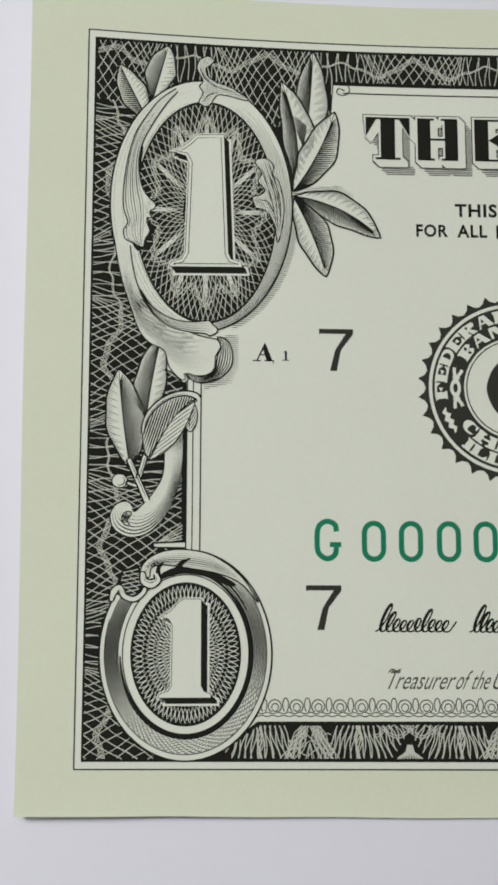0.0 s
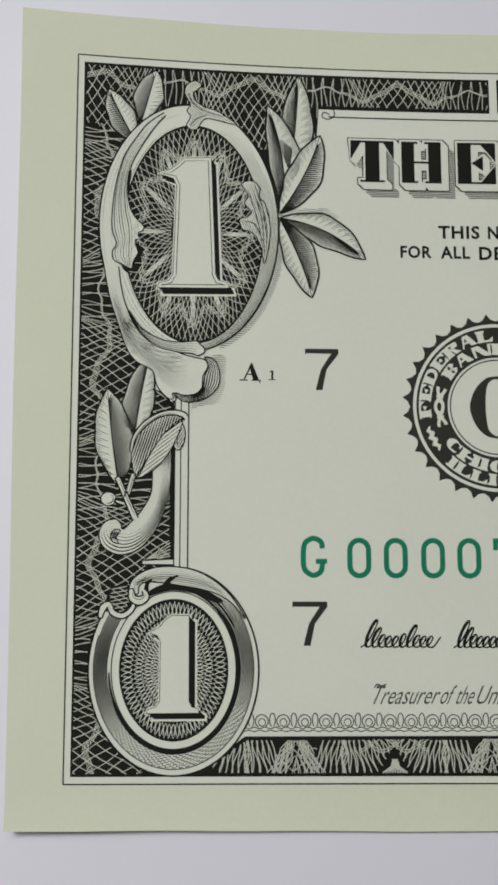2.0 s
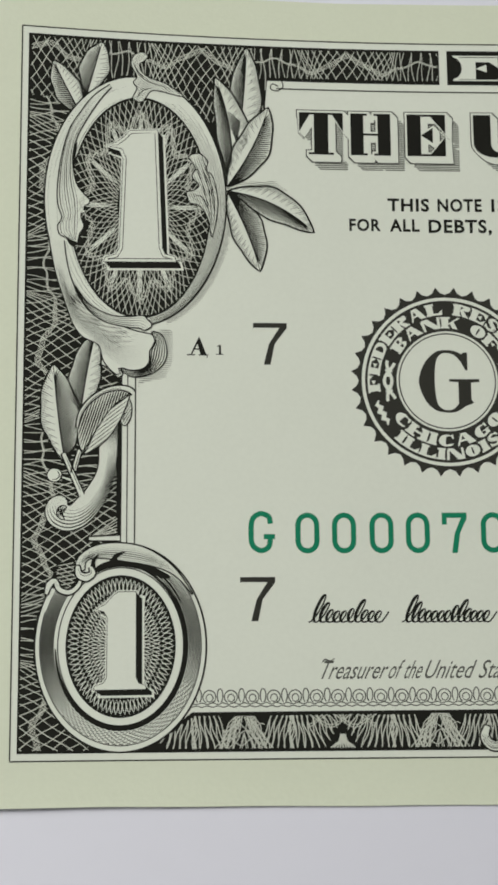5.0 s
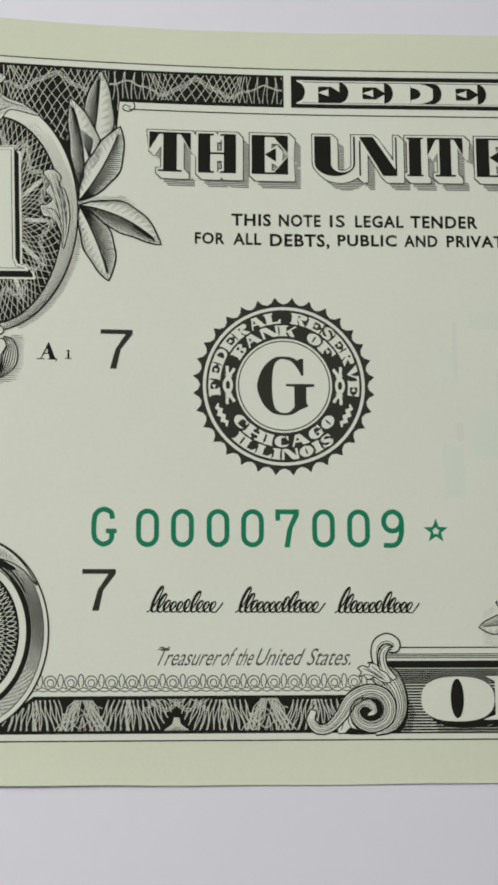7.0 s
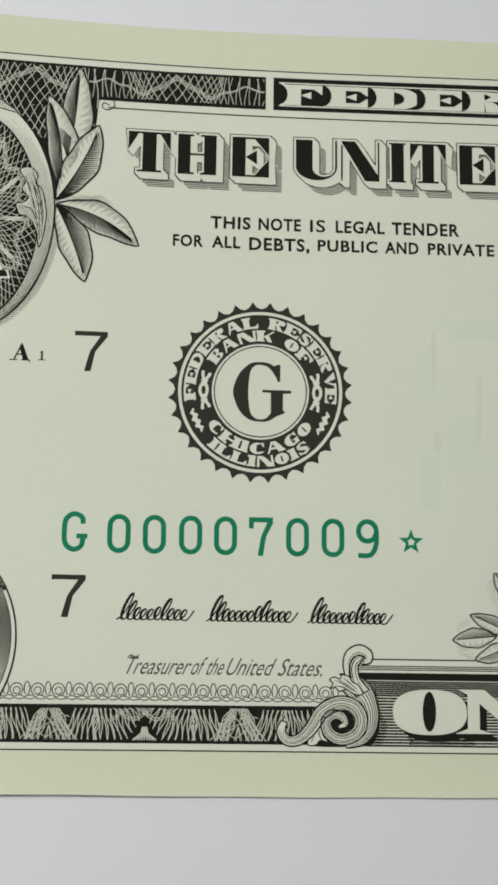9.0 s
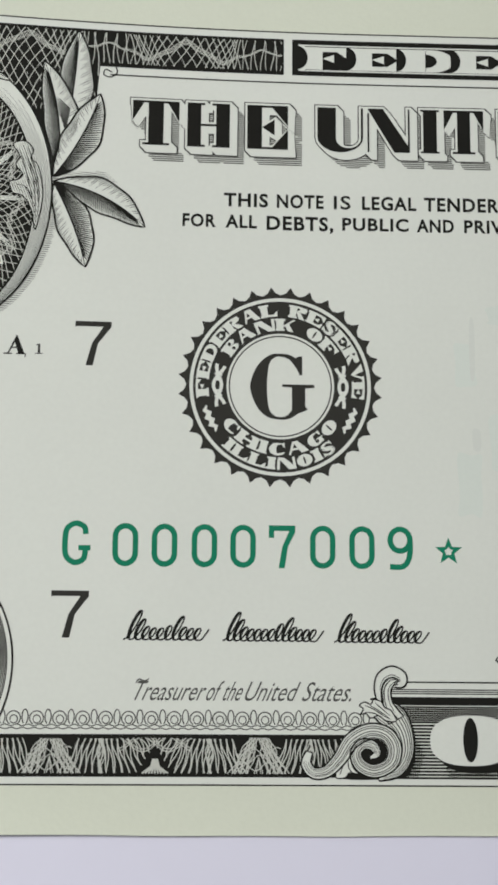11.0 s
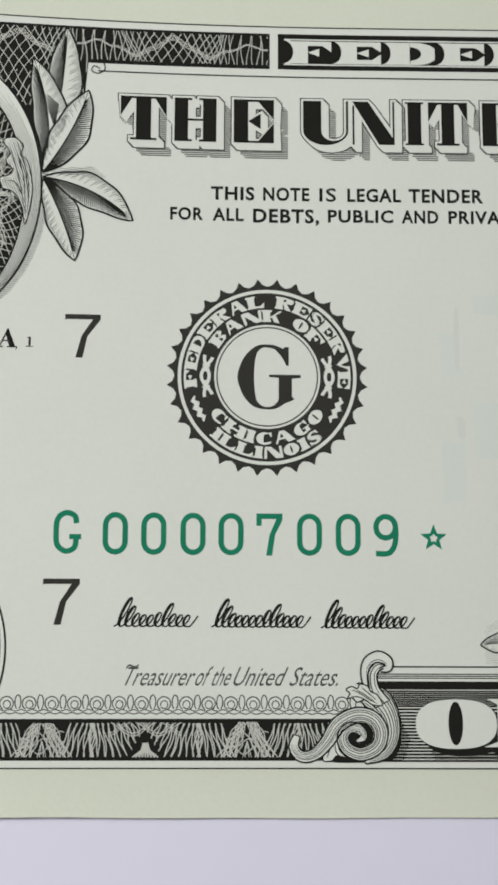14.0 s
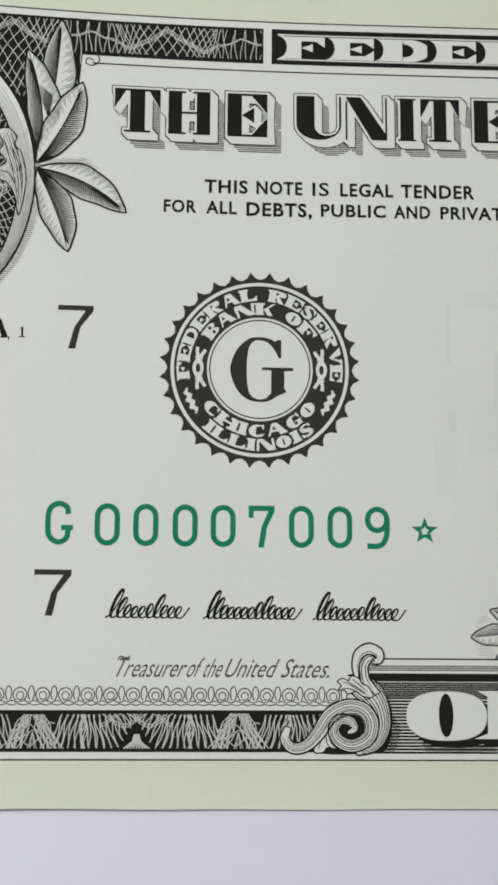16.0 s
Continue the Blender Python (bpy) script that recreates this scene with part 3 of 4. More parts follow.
# ---- serial number, district numbers and check letter ----
def rounded(x, y, w, h, k=0.5):
    """The middle line of a nought."""
    r = w / 2
    return [(x + r + r * math.cos(a), y + h - r * 1.05 + r * 1.05 * math.sin(a)) for a in np.linspace(0, math.pi, 15)] + \
           [(x + r + r * math.cos(a), y + r * 1.05 + r * 1.05 * math.sin(a)) for a in np.linspace(math.pi, 2 * math.pi, 15)]


SER_Y0, SER_Y1 = (31.45, 19.78)[1], (31.41, 22.82)[1]
serial = tagged(new("serial_number"), "green printed serial number with a star")
serial.parent = note
serial.empty_display_size = 0.005
SW = 0.42
for i, x in enumerate(((30.54, 21.29), (33.46, 21.31), (36.45, 21.32), (39.35, 21.33), None, (45.36, 21.35), (48.33, 21.35))):
    if x:
        ink = Ink(1)
        w = 1.92 - SW
        ink.stroke(rounded(x[0] + SW / 2, SER_Y0 + SW / 2 - 0.1, w, SER_Y1 - SER_Y0 - SW + 0.2), SW, closed=True)
        part("digit", ink, GREEN, serial)
x, y0, y1 = (42.30, 21.34)[0], SER_Y0 - 0.1, SER_Y1 + 0.08
ink = Ink(1)
ink.fill([(x - 0.05, y1), (x + 1.95, y1), (x + 1.95, y1 - 0.5), (x + 1.4, y1 - 1.6), (x + 1.15, y0), (x + 0.7, y0), (x + 0.95, y1 - 1.65), (x + 1.48, y1 - 0.42), (x + 0.35, y1 - 0.42), (x + 0.35, y1 - 0.95), (x - 0.05, y1 - 0.95)])
part("digit", ink, GREEN, serial)
x = (51.35, 21.36)[0]
ink = Ink(1)
ink.stroke(ellipse(x + 0.83, y1 - 1.0, 0.75, 0.82, n=32), SW, closed=True)
ink.stroke(smooth([(x + 1.58, y1 - 0.9), (x + 1.6, y1 - 1.7), (x + 1.45, y1 - 2.5), (x + 1.0, y0 + 0.22), (x + 0.05, y0 + 0.2)], 6), SW)
part("digit", ink, GREEN, serial)
x = (26.83, 21.27)[0]
ink = Ink(1)
gy0, gy1 = (27.70, 19.72)[1], (27.64, 22.99)[1]
ink.stroke(smooth([(x + 1.72, gy1 - 0.95), (x + 1.6, gy1 - 0.4), (x + 0.95, gy1 - 0.15), (x + 0.32, gy1 - 0.6), (x + 0.2, gy1 - 1.7), (x + 0.32, gy0 + 0.65), (x + 0.95, gy0 + 0.2), (x + 1.6, gy0 + 0.5), (x + 1.72, gy0 + 1.3)], 6), SW)
ink.fill(rect(x + 1.2, gy0 + 1.1, x + 2.1, gy0 + 1.5))
part("prefix_letter", ink, GREEN, serial)
x, y = (55.86, 21.07)
star = [(x + r * math.sin(k * math.pi / 5), y + r * math.cos(k * math.pi / 5)) for k, r in ((k, 1.08 if k % 2 == 0 else 0.46) for k in range(10))]
hole = [(x + r * math.sin(k * math.pi / 5), y + r * math.cos(k * math.pi / 5)) for k, r in ((k, 0.34 if k % 2 == 0 else 0.22) for k in range(10))]
part("star", Ink(1).fill(star, hole), GREEN, serial, "small green outlined star")


def district(x, y, w, h):
    """The printed district number."""
    ink = Ink(1)
    ink.fill([(x, y + h), (x + w, y + h), (x + w, y + h * 0.88), (x + w * 0.64, y + h * 0.5), (x + w * 0.51, y), (x + w * 0.31, y), (x + w * 0.47, y + h * 0.5), (x + w * 0.78, y + h * 0.885), (x + w * 0.04, y + h * 0.885), (x, y + h * 0.86)])
    part("district_number", ink, SOFT_BLACK, note, "plain black district number")


(x, y1), (x2, y0) = (27.29, 38.37), (30.03, 34.92)
district(x, y0, x2 - x, y1 - y0)
(x, y1), (x2, y0) = (26.15, 17.84), (28.91, 14.40)
district(x, y0, x2 - x, y1 - y0)
x, y = (21.94, 35.61)
k = 1.5
ink = Ink(1)
ink.fill([(x + 0.3, y + 0.08), (x + 0.95, y + k), (x + 1.02, y + k), (x + 1.58, y + 0.08), (x + 1.1, y + 0.08), (x + 0.85, y + 0.95), (x + 0.42, y + 0.08)])
ink.fill(rect(x, y, x + 0.65, y + 0.1)).fill(rect(x + 0.95, y, x + 1.7, y + 0.1)).fill(rect(x + 0.5, y + 0.48, x + 1.15, y + 0.58))
ink.fill([(x + 1.6, y - 0.2), (x + 1.66, y - 0.2), (x + 1.72, y + 0.1), (x + 1.62, y + 0.1)])
part("check_letter", ink, BLACK, note, "small serifed black check letter")
x, y = (24.37, 35.69)
part("check_digit", Ink(1).fill(rect(x + 0.15, y, x + 0.32, y + 0.8)).fill(rect(x - 0.08, y, x + 0.52, y + 0.07)).fill([(x - 0.02, y + 0.66), (x + 0.16, y + 0.8), (x + 0.16, y + 0.68)]), BLACK, note, "tiny black check digit")

# ---- the seal ----
SX, SY = 43.07, 33.64
seal = tagged(new("district_seal"), "black toothed bank seal with ring lettering")
seal.parent = note
seal.empty_display_size = 0.005
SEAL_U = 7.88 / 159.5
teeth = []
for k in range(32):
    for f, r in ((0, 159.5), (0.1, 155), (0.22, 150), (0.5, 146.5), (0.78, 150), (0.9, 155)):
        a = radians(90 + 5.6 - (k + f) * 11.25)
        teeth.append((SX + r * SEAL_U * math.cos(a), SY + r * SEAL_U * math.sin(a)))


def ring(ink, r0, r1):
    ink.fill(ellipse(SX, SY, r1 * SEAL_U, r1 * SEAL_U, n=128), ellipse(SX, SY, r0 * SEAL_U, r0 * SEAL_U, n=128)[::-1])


disc = Ink(1)
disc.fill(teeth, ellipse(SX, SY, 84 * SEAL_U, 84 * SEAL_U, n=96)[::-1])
part("toothed_ring", disc, SOFT_BLACK, seal)
line = Ink(2)
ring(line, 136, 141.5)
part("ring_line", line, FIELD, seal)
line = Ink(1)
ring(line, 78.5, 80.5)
part("inner_ring_line", line, BLACK, seal)
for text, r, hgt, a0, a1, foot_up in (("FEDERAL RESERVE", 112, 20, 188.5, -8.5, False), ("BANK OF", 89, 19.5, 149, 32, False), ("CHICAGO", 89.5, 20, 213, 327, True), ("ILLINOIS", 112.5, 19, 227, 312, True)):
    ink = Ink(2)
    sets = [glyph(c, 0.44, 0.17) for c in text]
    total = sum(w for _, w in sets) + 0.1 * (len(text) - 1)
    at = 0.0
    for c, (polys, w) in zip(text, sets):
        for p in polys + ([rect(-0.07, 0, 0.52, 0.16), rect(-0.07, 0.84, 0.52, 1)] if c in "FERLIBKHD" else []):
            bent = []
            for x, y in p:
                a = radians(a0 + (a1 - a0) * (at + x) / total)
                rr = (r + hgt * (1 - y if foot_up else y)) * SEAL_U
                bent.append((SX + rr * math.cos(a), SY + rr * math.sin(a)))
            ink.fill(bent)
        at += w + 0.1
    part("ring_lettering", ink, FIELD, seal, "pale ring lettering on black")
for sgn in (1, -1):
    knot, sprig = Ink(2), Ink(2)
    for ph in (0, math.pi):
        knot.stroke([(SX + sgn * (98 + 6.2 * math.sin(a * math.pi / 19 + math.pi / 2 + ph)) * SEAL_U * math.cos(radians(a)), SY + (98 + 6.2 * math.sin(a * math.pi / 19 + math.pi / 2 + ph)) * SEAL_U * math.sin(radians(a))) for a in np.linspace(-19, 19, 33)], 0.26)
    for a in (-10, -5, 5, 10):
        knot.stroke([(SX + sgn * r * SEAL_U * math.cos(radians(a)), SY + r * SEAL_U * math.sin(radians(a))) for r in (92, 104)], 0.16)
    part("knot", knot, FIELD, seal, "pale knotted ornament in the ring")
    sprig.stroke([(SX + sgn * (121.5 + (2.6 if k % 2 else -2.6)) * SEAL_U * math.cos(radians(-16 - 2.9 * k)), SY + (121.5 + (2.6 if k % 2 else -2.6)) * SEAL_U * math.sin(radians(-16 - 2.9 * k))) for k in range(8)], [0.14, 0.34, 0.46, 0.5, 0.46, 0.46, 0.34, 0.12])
    part("sprig", sprig, FIELD, seal, "pale jagged sprig in the ring")
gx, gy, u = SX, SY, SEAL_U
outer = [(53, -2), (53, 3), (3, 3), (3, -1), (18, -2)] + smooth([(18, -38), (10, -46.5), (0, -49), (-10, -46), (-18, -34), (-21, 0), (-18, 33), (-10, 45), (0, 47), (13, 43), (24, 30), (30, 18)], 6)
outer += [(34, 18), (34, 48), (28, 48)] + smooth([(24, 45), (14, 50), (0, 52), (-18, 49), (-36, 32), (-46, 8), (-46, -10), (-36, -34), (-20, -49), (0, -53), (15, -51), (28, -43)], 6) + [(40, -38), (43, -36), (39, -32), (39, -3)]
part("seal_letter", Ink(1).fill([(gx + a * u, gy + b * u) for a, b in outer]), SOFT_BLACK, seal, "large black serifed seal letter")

# ---- looped rule over the bottom band ----
loops = Ink(1)
x1 = (49.52, 8.69)[0]
yb = (33.44, 8.11)[1]
P = 1.665
x = (23.72, 8.78)[0] - P
while x < x1 - 0.6:
    if x > 19.4:
        loops.stroke(ellipse(x, yb + 0.5, 0.5, 0.5, -60, 240, 28), 0.085)
        loops.stroke(ellipse(x + 0.02, yb + 0.42, 0.27, 0.29, -150, 200, 20), 0.08)
    if x + P / 2 > 19.4:
        loops.stroke(ellipse(x + P / 2, yb + 0.6, 0.22, 0.52, -70, 250, 24), 0.085)
    x += P
loops.stroke([(19.2 + i * 0.1, yb + 0.06 * math.cos((i * 0.1 - 0.6) * 2 * math.pi / P * 2)) for i in range(int((x1 - 19.2) / 0.1))], 0.075)
loops.stroke([(18.8 + i * 0.1, yb - 0.22 + 0.05 * math.cos((i * 0.1 - 0.6) * 2 * math.pi / P * 2)) for i in range(int((x1 - 18.8) / 0.1))], 0.075)
part("looped_rule", loops, SOFT_BLACK, note, "fine looped ornamental rule")

# faint marks of the back's print through the paper
GHOSTS = ((59.3, 38.9, 64.4, 40.3), (59.3, 27.4, 61.8, 31.6), (56.6, 33.9, 58.2, 37.2), (56.8, 23.8, 58.5, 28.6))
for p in ([(57.80, 38.89), (58.17, 38.90), (58.17, 34.81), (57.81, 34.71)], [(57.90, 30.45), (58.48, 30.36), (58.50, 28.95), (57.96, 28.95)], [(61.58, 34.85), (62.17, 34.85), (61.99, 30.08), (61.63, 30.03)]):
    part("show_through", Ink(0.8).fill(smooth(p, 5, True)), FAINT, note, "faint grey mark of the back's print")
for x0, y0, x1, y1 in GHOSTS:
    rnd = random.Random(int(x0 * 10))
    edge = [(x0 + (x1 - x0) * u + rnd.uniform(-0.12, 0.12), y0 + (y1 - y0) * v + rnd.uniform(-0.15, 0.15)) for u, v in ((0, 0), (0.5, 0), (1, 0), (1, 0.35), (1, 0.7), (1, 1), (0.5, 1), (0, 1), (0, 0.6), (0, 0.3))]
    part("show_through", Ink(0.7).fill(smooth(edge, 5, True)), FAINT_GREEN, note, "faint green mark of the back's print")


# ---- engraved ornaments ----
def along(path, widths):
    """A smooth path with its widths, and its two edges."""
    c = smooth(path, 10)
    n = len(c)
    ws = [float(np.interp(i / (n - 1), np.linspace(0, 1, len(widths)), widths)) for i in range(n)]
    nor = []
    for i in range(n):
        a, b = Vector(c[max(i - 1, 0)]), Vector(c[min(i + 1, n - 1)])
        d = (b - a).normalized()
        nor.append((-d.y, d.x))
    return c, ws, nor


def offset_line(c, ws, nor, f, s0=0.0, s1=1.0):
    n = len(c)
    return [(c[i][0] + nor[i][0] * ws[i] / 2 * f, c[i][1] + nor[i][1] * ws[i] / 2 * f) for i in range(n) if s0 <= i / (n - 1) <= s1]


def band(name, path, widths, layer, lines, parent, label=""):
    """A scroll: a pale band with black edges and lines that follow it: (side -1 to 1, from, to, width)."""
    c, ws, nor = along(path, widths)
    body = part(name, Ink(layer).stroke(c, ws), FIELD, parent, label)
    ink = Ink(layer + 0.9)
    for f in (1, -1):
        ink.stroke(offset_line(c, ws, nor, f), 0.13)
    for f, s0, s1, w in lines:
        ink.stroke(offset_line(c, ws, nor, f, s0, s1), w, True)
    ink.stroke([offset_line(c, ws, nor, f)[0] for f in (-1, 0, 1)], 0.09)
    part(name + "_engraving", ink, BLACK, body, "black engraved contour and shading")
    return body


def blob(name, outline, layer, parent, lines=(), angle=None, gap=0.17, w=0.06, soft=True, shade=None, label=""):
    """A pale ornament with a black edge, engraved lines, and hatching over all or a part of it."""
    o = smooth(outline, 6, True) if soft else outline
    body = part(name, Ink(layer).fill(o), FIELD, parent, label)
    ink = Ink(layer + 0.9)
    ink.stroke(o, 0.1, closed=True)
    for l in lines:
        ink.stroke(smooth(l, 8), 0.08, True)
    if angle is not None:
        hatch(ink, [o], gap, angle, w, [] if shade is None else [shade], taper=True)
    part(name + "_engraving", ink, BLACK, body, "black engraved contour and shading")
    return body


def flow(name, edge_a, edge_b, layer, n, tone, parent, label="", guide=None, open_start=False):
    """An ornament between two edges, shaded by lines that run from one to the other; tone(side, way) is a line's width."""
    def even(pts, k=41):
        p = np.array(smooth(pts, 8))
        d = np.r_[0, np.cumsum(np.hypot(*np.diff(p, axis=0).T))]
        return np.c_[np.interp(np.linspace(0, d[-1], k), d, p[:, 0]), np.interp(np.linspace(0, d[-1], k), d, p[:, 1])]

    a, b = even(edge_a), even(edge_b)
    o = [tuple(p) for p in a] + [tuple(p) for p in b[::-1]]
    body = part(name, Ink(layer).fill(o), FIELD, parent, label)
    ink = Ink(layer + 0.9)
    if open_start:
        ink.stroke([tuple(p) for p in a] + [tuple(b[-1])], 0.11)
        ink.stroke([tuple(p) for p in b], 0.11)
    else:
        ink.stroke(o, 0.11, closed=True)
    if guide:
        b = even(guide)
    for i in range(1, n + (1 if guide else 0)):
        f = i / n
        ink.stroke([tuple(p) for p in a + (b - a) * f], [max(0.002, tone(f, s)) for s in np.linspace(0, 1, 41)])
    part(name + "_engraving", ink, BLACK, body, "black engraved contour and shading")
    return body


def leaf(base, tip, left, right, bow, layer, dark=1, parent=None, heavy=1.0, ink_mat=None, gap=0.185):
    """A laurel leaf from base to tip; left and right: the widths of its halves; dark: the half in shade."""
    a, b = Vector(base), Vector(tip)
    d = b - a
    n = Vector((-d.y, d.x)).normalized()
    L_ = d.length
    cen, edge = [], {1: [], -1: []}
    N = 30
    for i in range(N + 1):
        s = i / N
        c = a + d * s + n * bow * 4 * s * (1 - s)
        prof = max(0.0, math.sin(math.pi * min(1, s ** 1.0))) ** 0.8
        cen.append((c.x, c.y))
        for sg, w in ((1, left), (-1, right)):
            ww = w * 1.12 * prof * (1 + 0.05 * math.sin(s * 17 + sg))
            edge[sg].append((c.x + n.x * ww * sg, c.y + n.y * ww * sg))
    o = edge[1] + edge[-1][-2:0:-1]
    body = part("leaf", Ink(layer).fill(o), FIELD, parent)
    ink = Ink(layer + 0.9)
    ink.stroke(o, 0.15 * heavy, closed=True)
    ink.stroke(cen, [0.16 * heavy * (1 - 0.7 * i / N) for i in range(N + 1)])
    step = max(1, gap / (L_ / 90))
    k = 2.0
    while k < 84:
        s = k / 90
        for sg in (1, -1):
            e = s + 0.10
            if e > 0.97:
                continue
            p = Vector(cen[int(s * N)]).lerp(Vector(cen[min(N, int(s * N) + 1)]), s * N % 1)
            q = Vector(edge[sg][int(e * N)]).lerp(Vector(edge[sg][min(N, int(e * N) + 1)]), e * N % 1)
            far = (0.92 + 0.08 * math.sin(k * 2.1)) if sg == dark else 0.5 + 0.25 * math.sin(k)
            w = (0.135 if sg == dark else 0.06) * heavy
            src, dst = (p, p.lerp(q, far)) if sg == dark else (q, q.lerp(p, far))
            ink.stroke([src, src.lerp(dst, 0.5), dst], [w, w * 0.8, w * 0.35])
        k += step
    part("leaf_engraving", ink, ink_mat or BLACK, body, "black engraved contour, midrib and hatching")
    return body


leaf((13.37, 55.37), (11.01, 60.08), 1.0, 1.0, 0.05, 3, 1, note)
leaf((13.72, 57.37), (14.96, 61.97), 1.08, 1.08, 0.0, 3, 1, note)
leaf((25.84, 52.30), (26.88, 62.11), 1.15, 1.35, -0.2, 2.6, 1, note)
leaf((25.54, 50.30), (24.24, 59.36), 1.0, 1.35, -0.55, 3.8, 1, note)
leaf((25.25, 49.84), (28.68, 56.85), 1.25, 1.3, -0.35, 5.0, -1, note)
leaf((25.24, 49.44), (32.39, 46.07), 1.2, 1.15, 0.7, 2.8, -1, note, gap=0.17)
leaf((25.29, 49.35), (27.90, 42.68), 1.3, 1.1, 0.25, 4.0, 1, note, gap=0.17)
# shade lines on the bare paper beside the oval
ink = Ink(1)
hatch(ink, [ellipse(*(18.32, 48.12), 7.45, 10.4, -75, 30) + [(18.32, 48.12)]], 0.17, 0, 0.07, [BIG_OUT], taper=True)
hatch(ink, [[(25.82, 50.31), (29.19, 50.46), (30.38, 49.59), (25.82, 49.56)]], 0.16, -4, 0.05, taper=True)
hatch(ink, [[(19.66, 37.74), (20.83, 37.77), (20.97, 35.40), (20.37, 33.74), (18.29, 33.24), (18.06, 32.76), (17.92, 33.93)]], 0.16, 0, 0.06, taper=True)
part("soft_shade", ink, GREY, note, "fine grey shade lines")

def ramp(v, a, b):
    return min(1.0, max(0.0, (v - a) / (b - a)))


# the large oval ring
ocx, ocy = (17.80, 48.49)
icx, icy = (18.13, 47.92)
oval = part("oval_ring", Ink(5).fill(BIG_OUT), FIELD, note, "pale engraved oval ring")
ink = Ink(5.8)
ink.stroke(BIG_OUT, 0.13, closed=True)


def between(f, a0, a1):
    return ellipse(icx + (ocx - icx) * f, icy + (ocy - icy) * f, 5.75 + (7.35 - 5.75) * f, 9.35 + (10.55 - 9.35) * f, a0, a1, 60)


for f, a0, a1, w in ((0.08, -85, 72, 0.1), (0.17, -88, 70, 0.09), (0.27, -90, 66, 0.1), (0.36, -92, 50, 0.08), (0.46, -95, 62, 0.1), (0.55, -90, 45, 0.08), (0.64, -88, 50, 0.12), (0.73, -84, 30, 0.11), (0.82, -82, 25, 0.11), (0.9, -80, 15, 0.11), (0.97, -75, 10, 0.1),
                     (0.06, 105, 240, 0.1), (0.48, 116, 200, 0.05), (0.7, 130, 170, 0.04), (0.85, 120, 215, 0.04),
                     (0.55, 100, 165, 0.05), (0.25, 200, 275, 0.08), (0.45, 205, 275, 0.06), (0.65, 215, 270, 0.06)):
    ink.stroke(between(f, a0, a1), w * 0.36, True)
part("oval_ring_engraving", ink, BLACK, oval, "black engraved contour and shading")
well = part("oval_ground", Ink(6).fill(BIG_IN), BLACK, note, "black engraved ground behind the numeral")
ink = Ink(6.8)
IN2 = ellipse(icx, icy, 5.66, 9.26)
for k in range(72):
    for sg in (1, -1):
        line = []
        for r in np.linspace(0.32, 1.0, 30):
            t = (k + 0.25 * sg) * math.pi / 36 + sg * 0.62 * (r - 0.62) + 0.02 * math.sin(9 * r + k)
            line.append((icx + 5.75 * r * math.cos(t), icy + 9.35 * r * math.sin(t)))
        clipped(ink, line, [IN2], 0.062)
for m in range(4):
    ink.stroke([(icx + 5.75 * f * math.cos(t), icy + 9.35 * f * math.sin(t)) for t, f in ((t, 0.74 + 0.018 * m - 0.07 * math.cos(12 * t + 3.1) + 0.02 * math.sin(60 * t + 2 * m)) for t in np.linspace(0, 2 * math.pi, 300))], 0.06)
part("lattice", ink, LINE, well, "pale crossing lattice lines and rays")

for k in range(12):
    a = radians(90 + 30 * k)
    ca, sa = math.cos(a), math.sin(a)
    ink = Ink(7.2)
    for j in (-1, 0, 1):
        ink.stroke([(icx + ca * 5.4 * r + j * 0.13 * sa * (0.6 + 0.5 * r), icy + sa * 8.9 * r - j * 0.13 * ca * (0.6 + 0.5 * r)) for r in (0.42, 0.6, 0.76, 0.95 - 0.1 * abs(j))], 0.1, True)
    part("ray", ink, FIELD, well)
flow("acanthus", [(15.6, 58.25), (14.31, 57.24), (13.36, 55.93), (12.42, 54.31), (11.79, 52.01), (11.49, 49.54), (11.52, 47.92), (11.89, 46.72), (11.56, 46.2), (11.65, 45.4), (12.21, 45.08), (12.66, 44.83)],
     [(15.75, 58.0), (14.9, 56.97), (13.76, 55.12), (12.92, 53.31), (12.69, 51.45), (12.95, 49.82), (13.49, 48.93), (14.08, 48.34), (13.99, 47.93), (13.51, 47.71), (13.81, 47.25), (13.33, 47.09), (13.67, 45.99), (13.35, 45.61), (13.14, 44.69)], 7.3, 7,
     lambda f, s: 0.085 * (0.3 + 0.7 * math.sin(f * 8.5 + 0.4) ** 2) * (1 - 0.45 * ramp(s, 0.6, 1)) * (0.05 + 0.95 * ramp(s, 0.1, 0.6)), note, "engraved acanthus leaf on the oval ring", open_start=True, guide=[(15.72, 58.0), (14.85, 56.9), (13.7, 55.05), (12.86, 53.3), (12.6, 51.4), (12.75, 49.7), (13.05, 48.4), (13.1, 47.2), (13.1, 46.2), (13.0, 44.9)])
part("acanthus_gap", Ink(6.95).fill(smooth([(13.0, 53.2), (12.9, 51.4), (13.3, 49.7), (14.35, 48.4), (14.1, 47.2), (14.0, 45.9), (13.6, 44.6), (12.7, 44.4), (12.2, 45.4), (12.4, 48.0), (12.3, 51.0)], 5, True)), BLACK, note, "black gap behind the acanthus leaf")
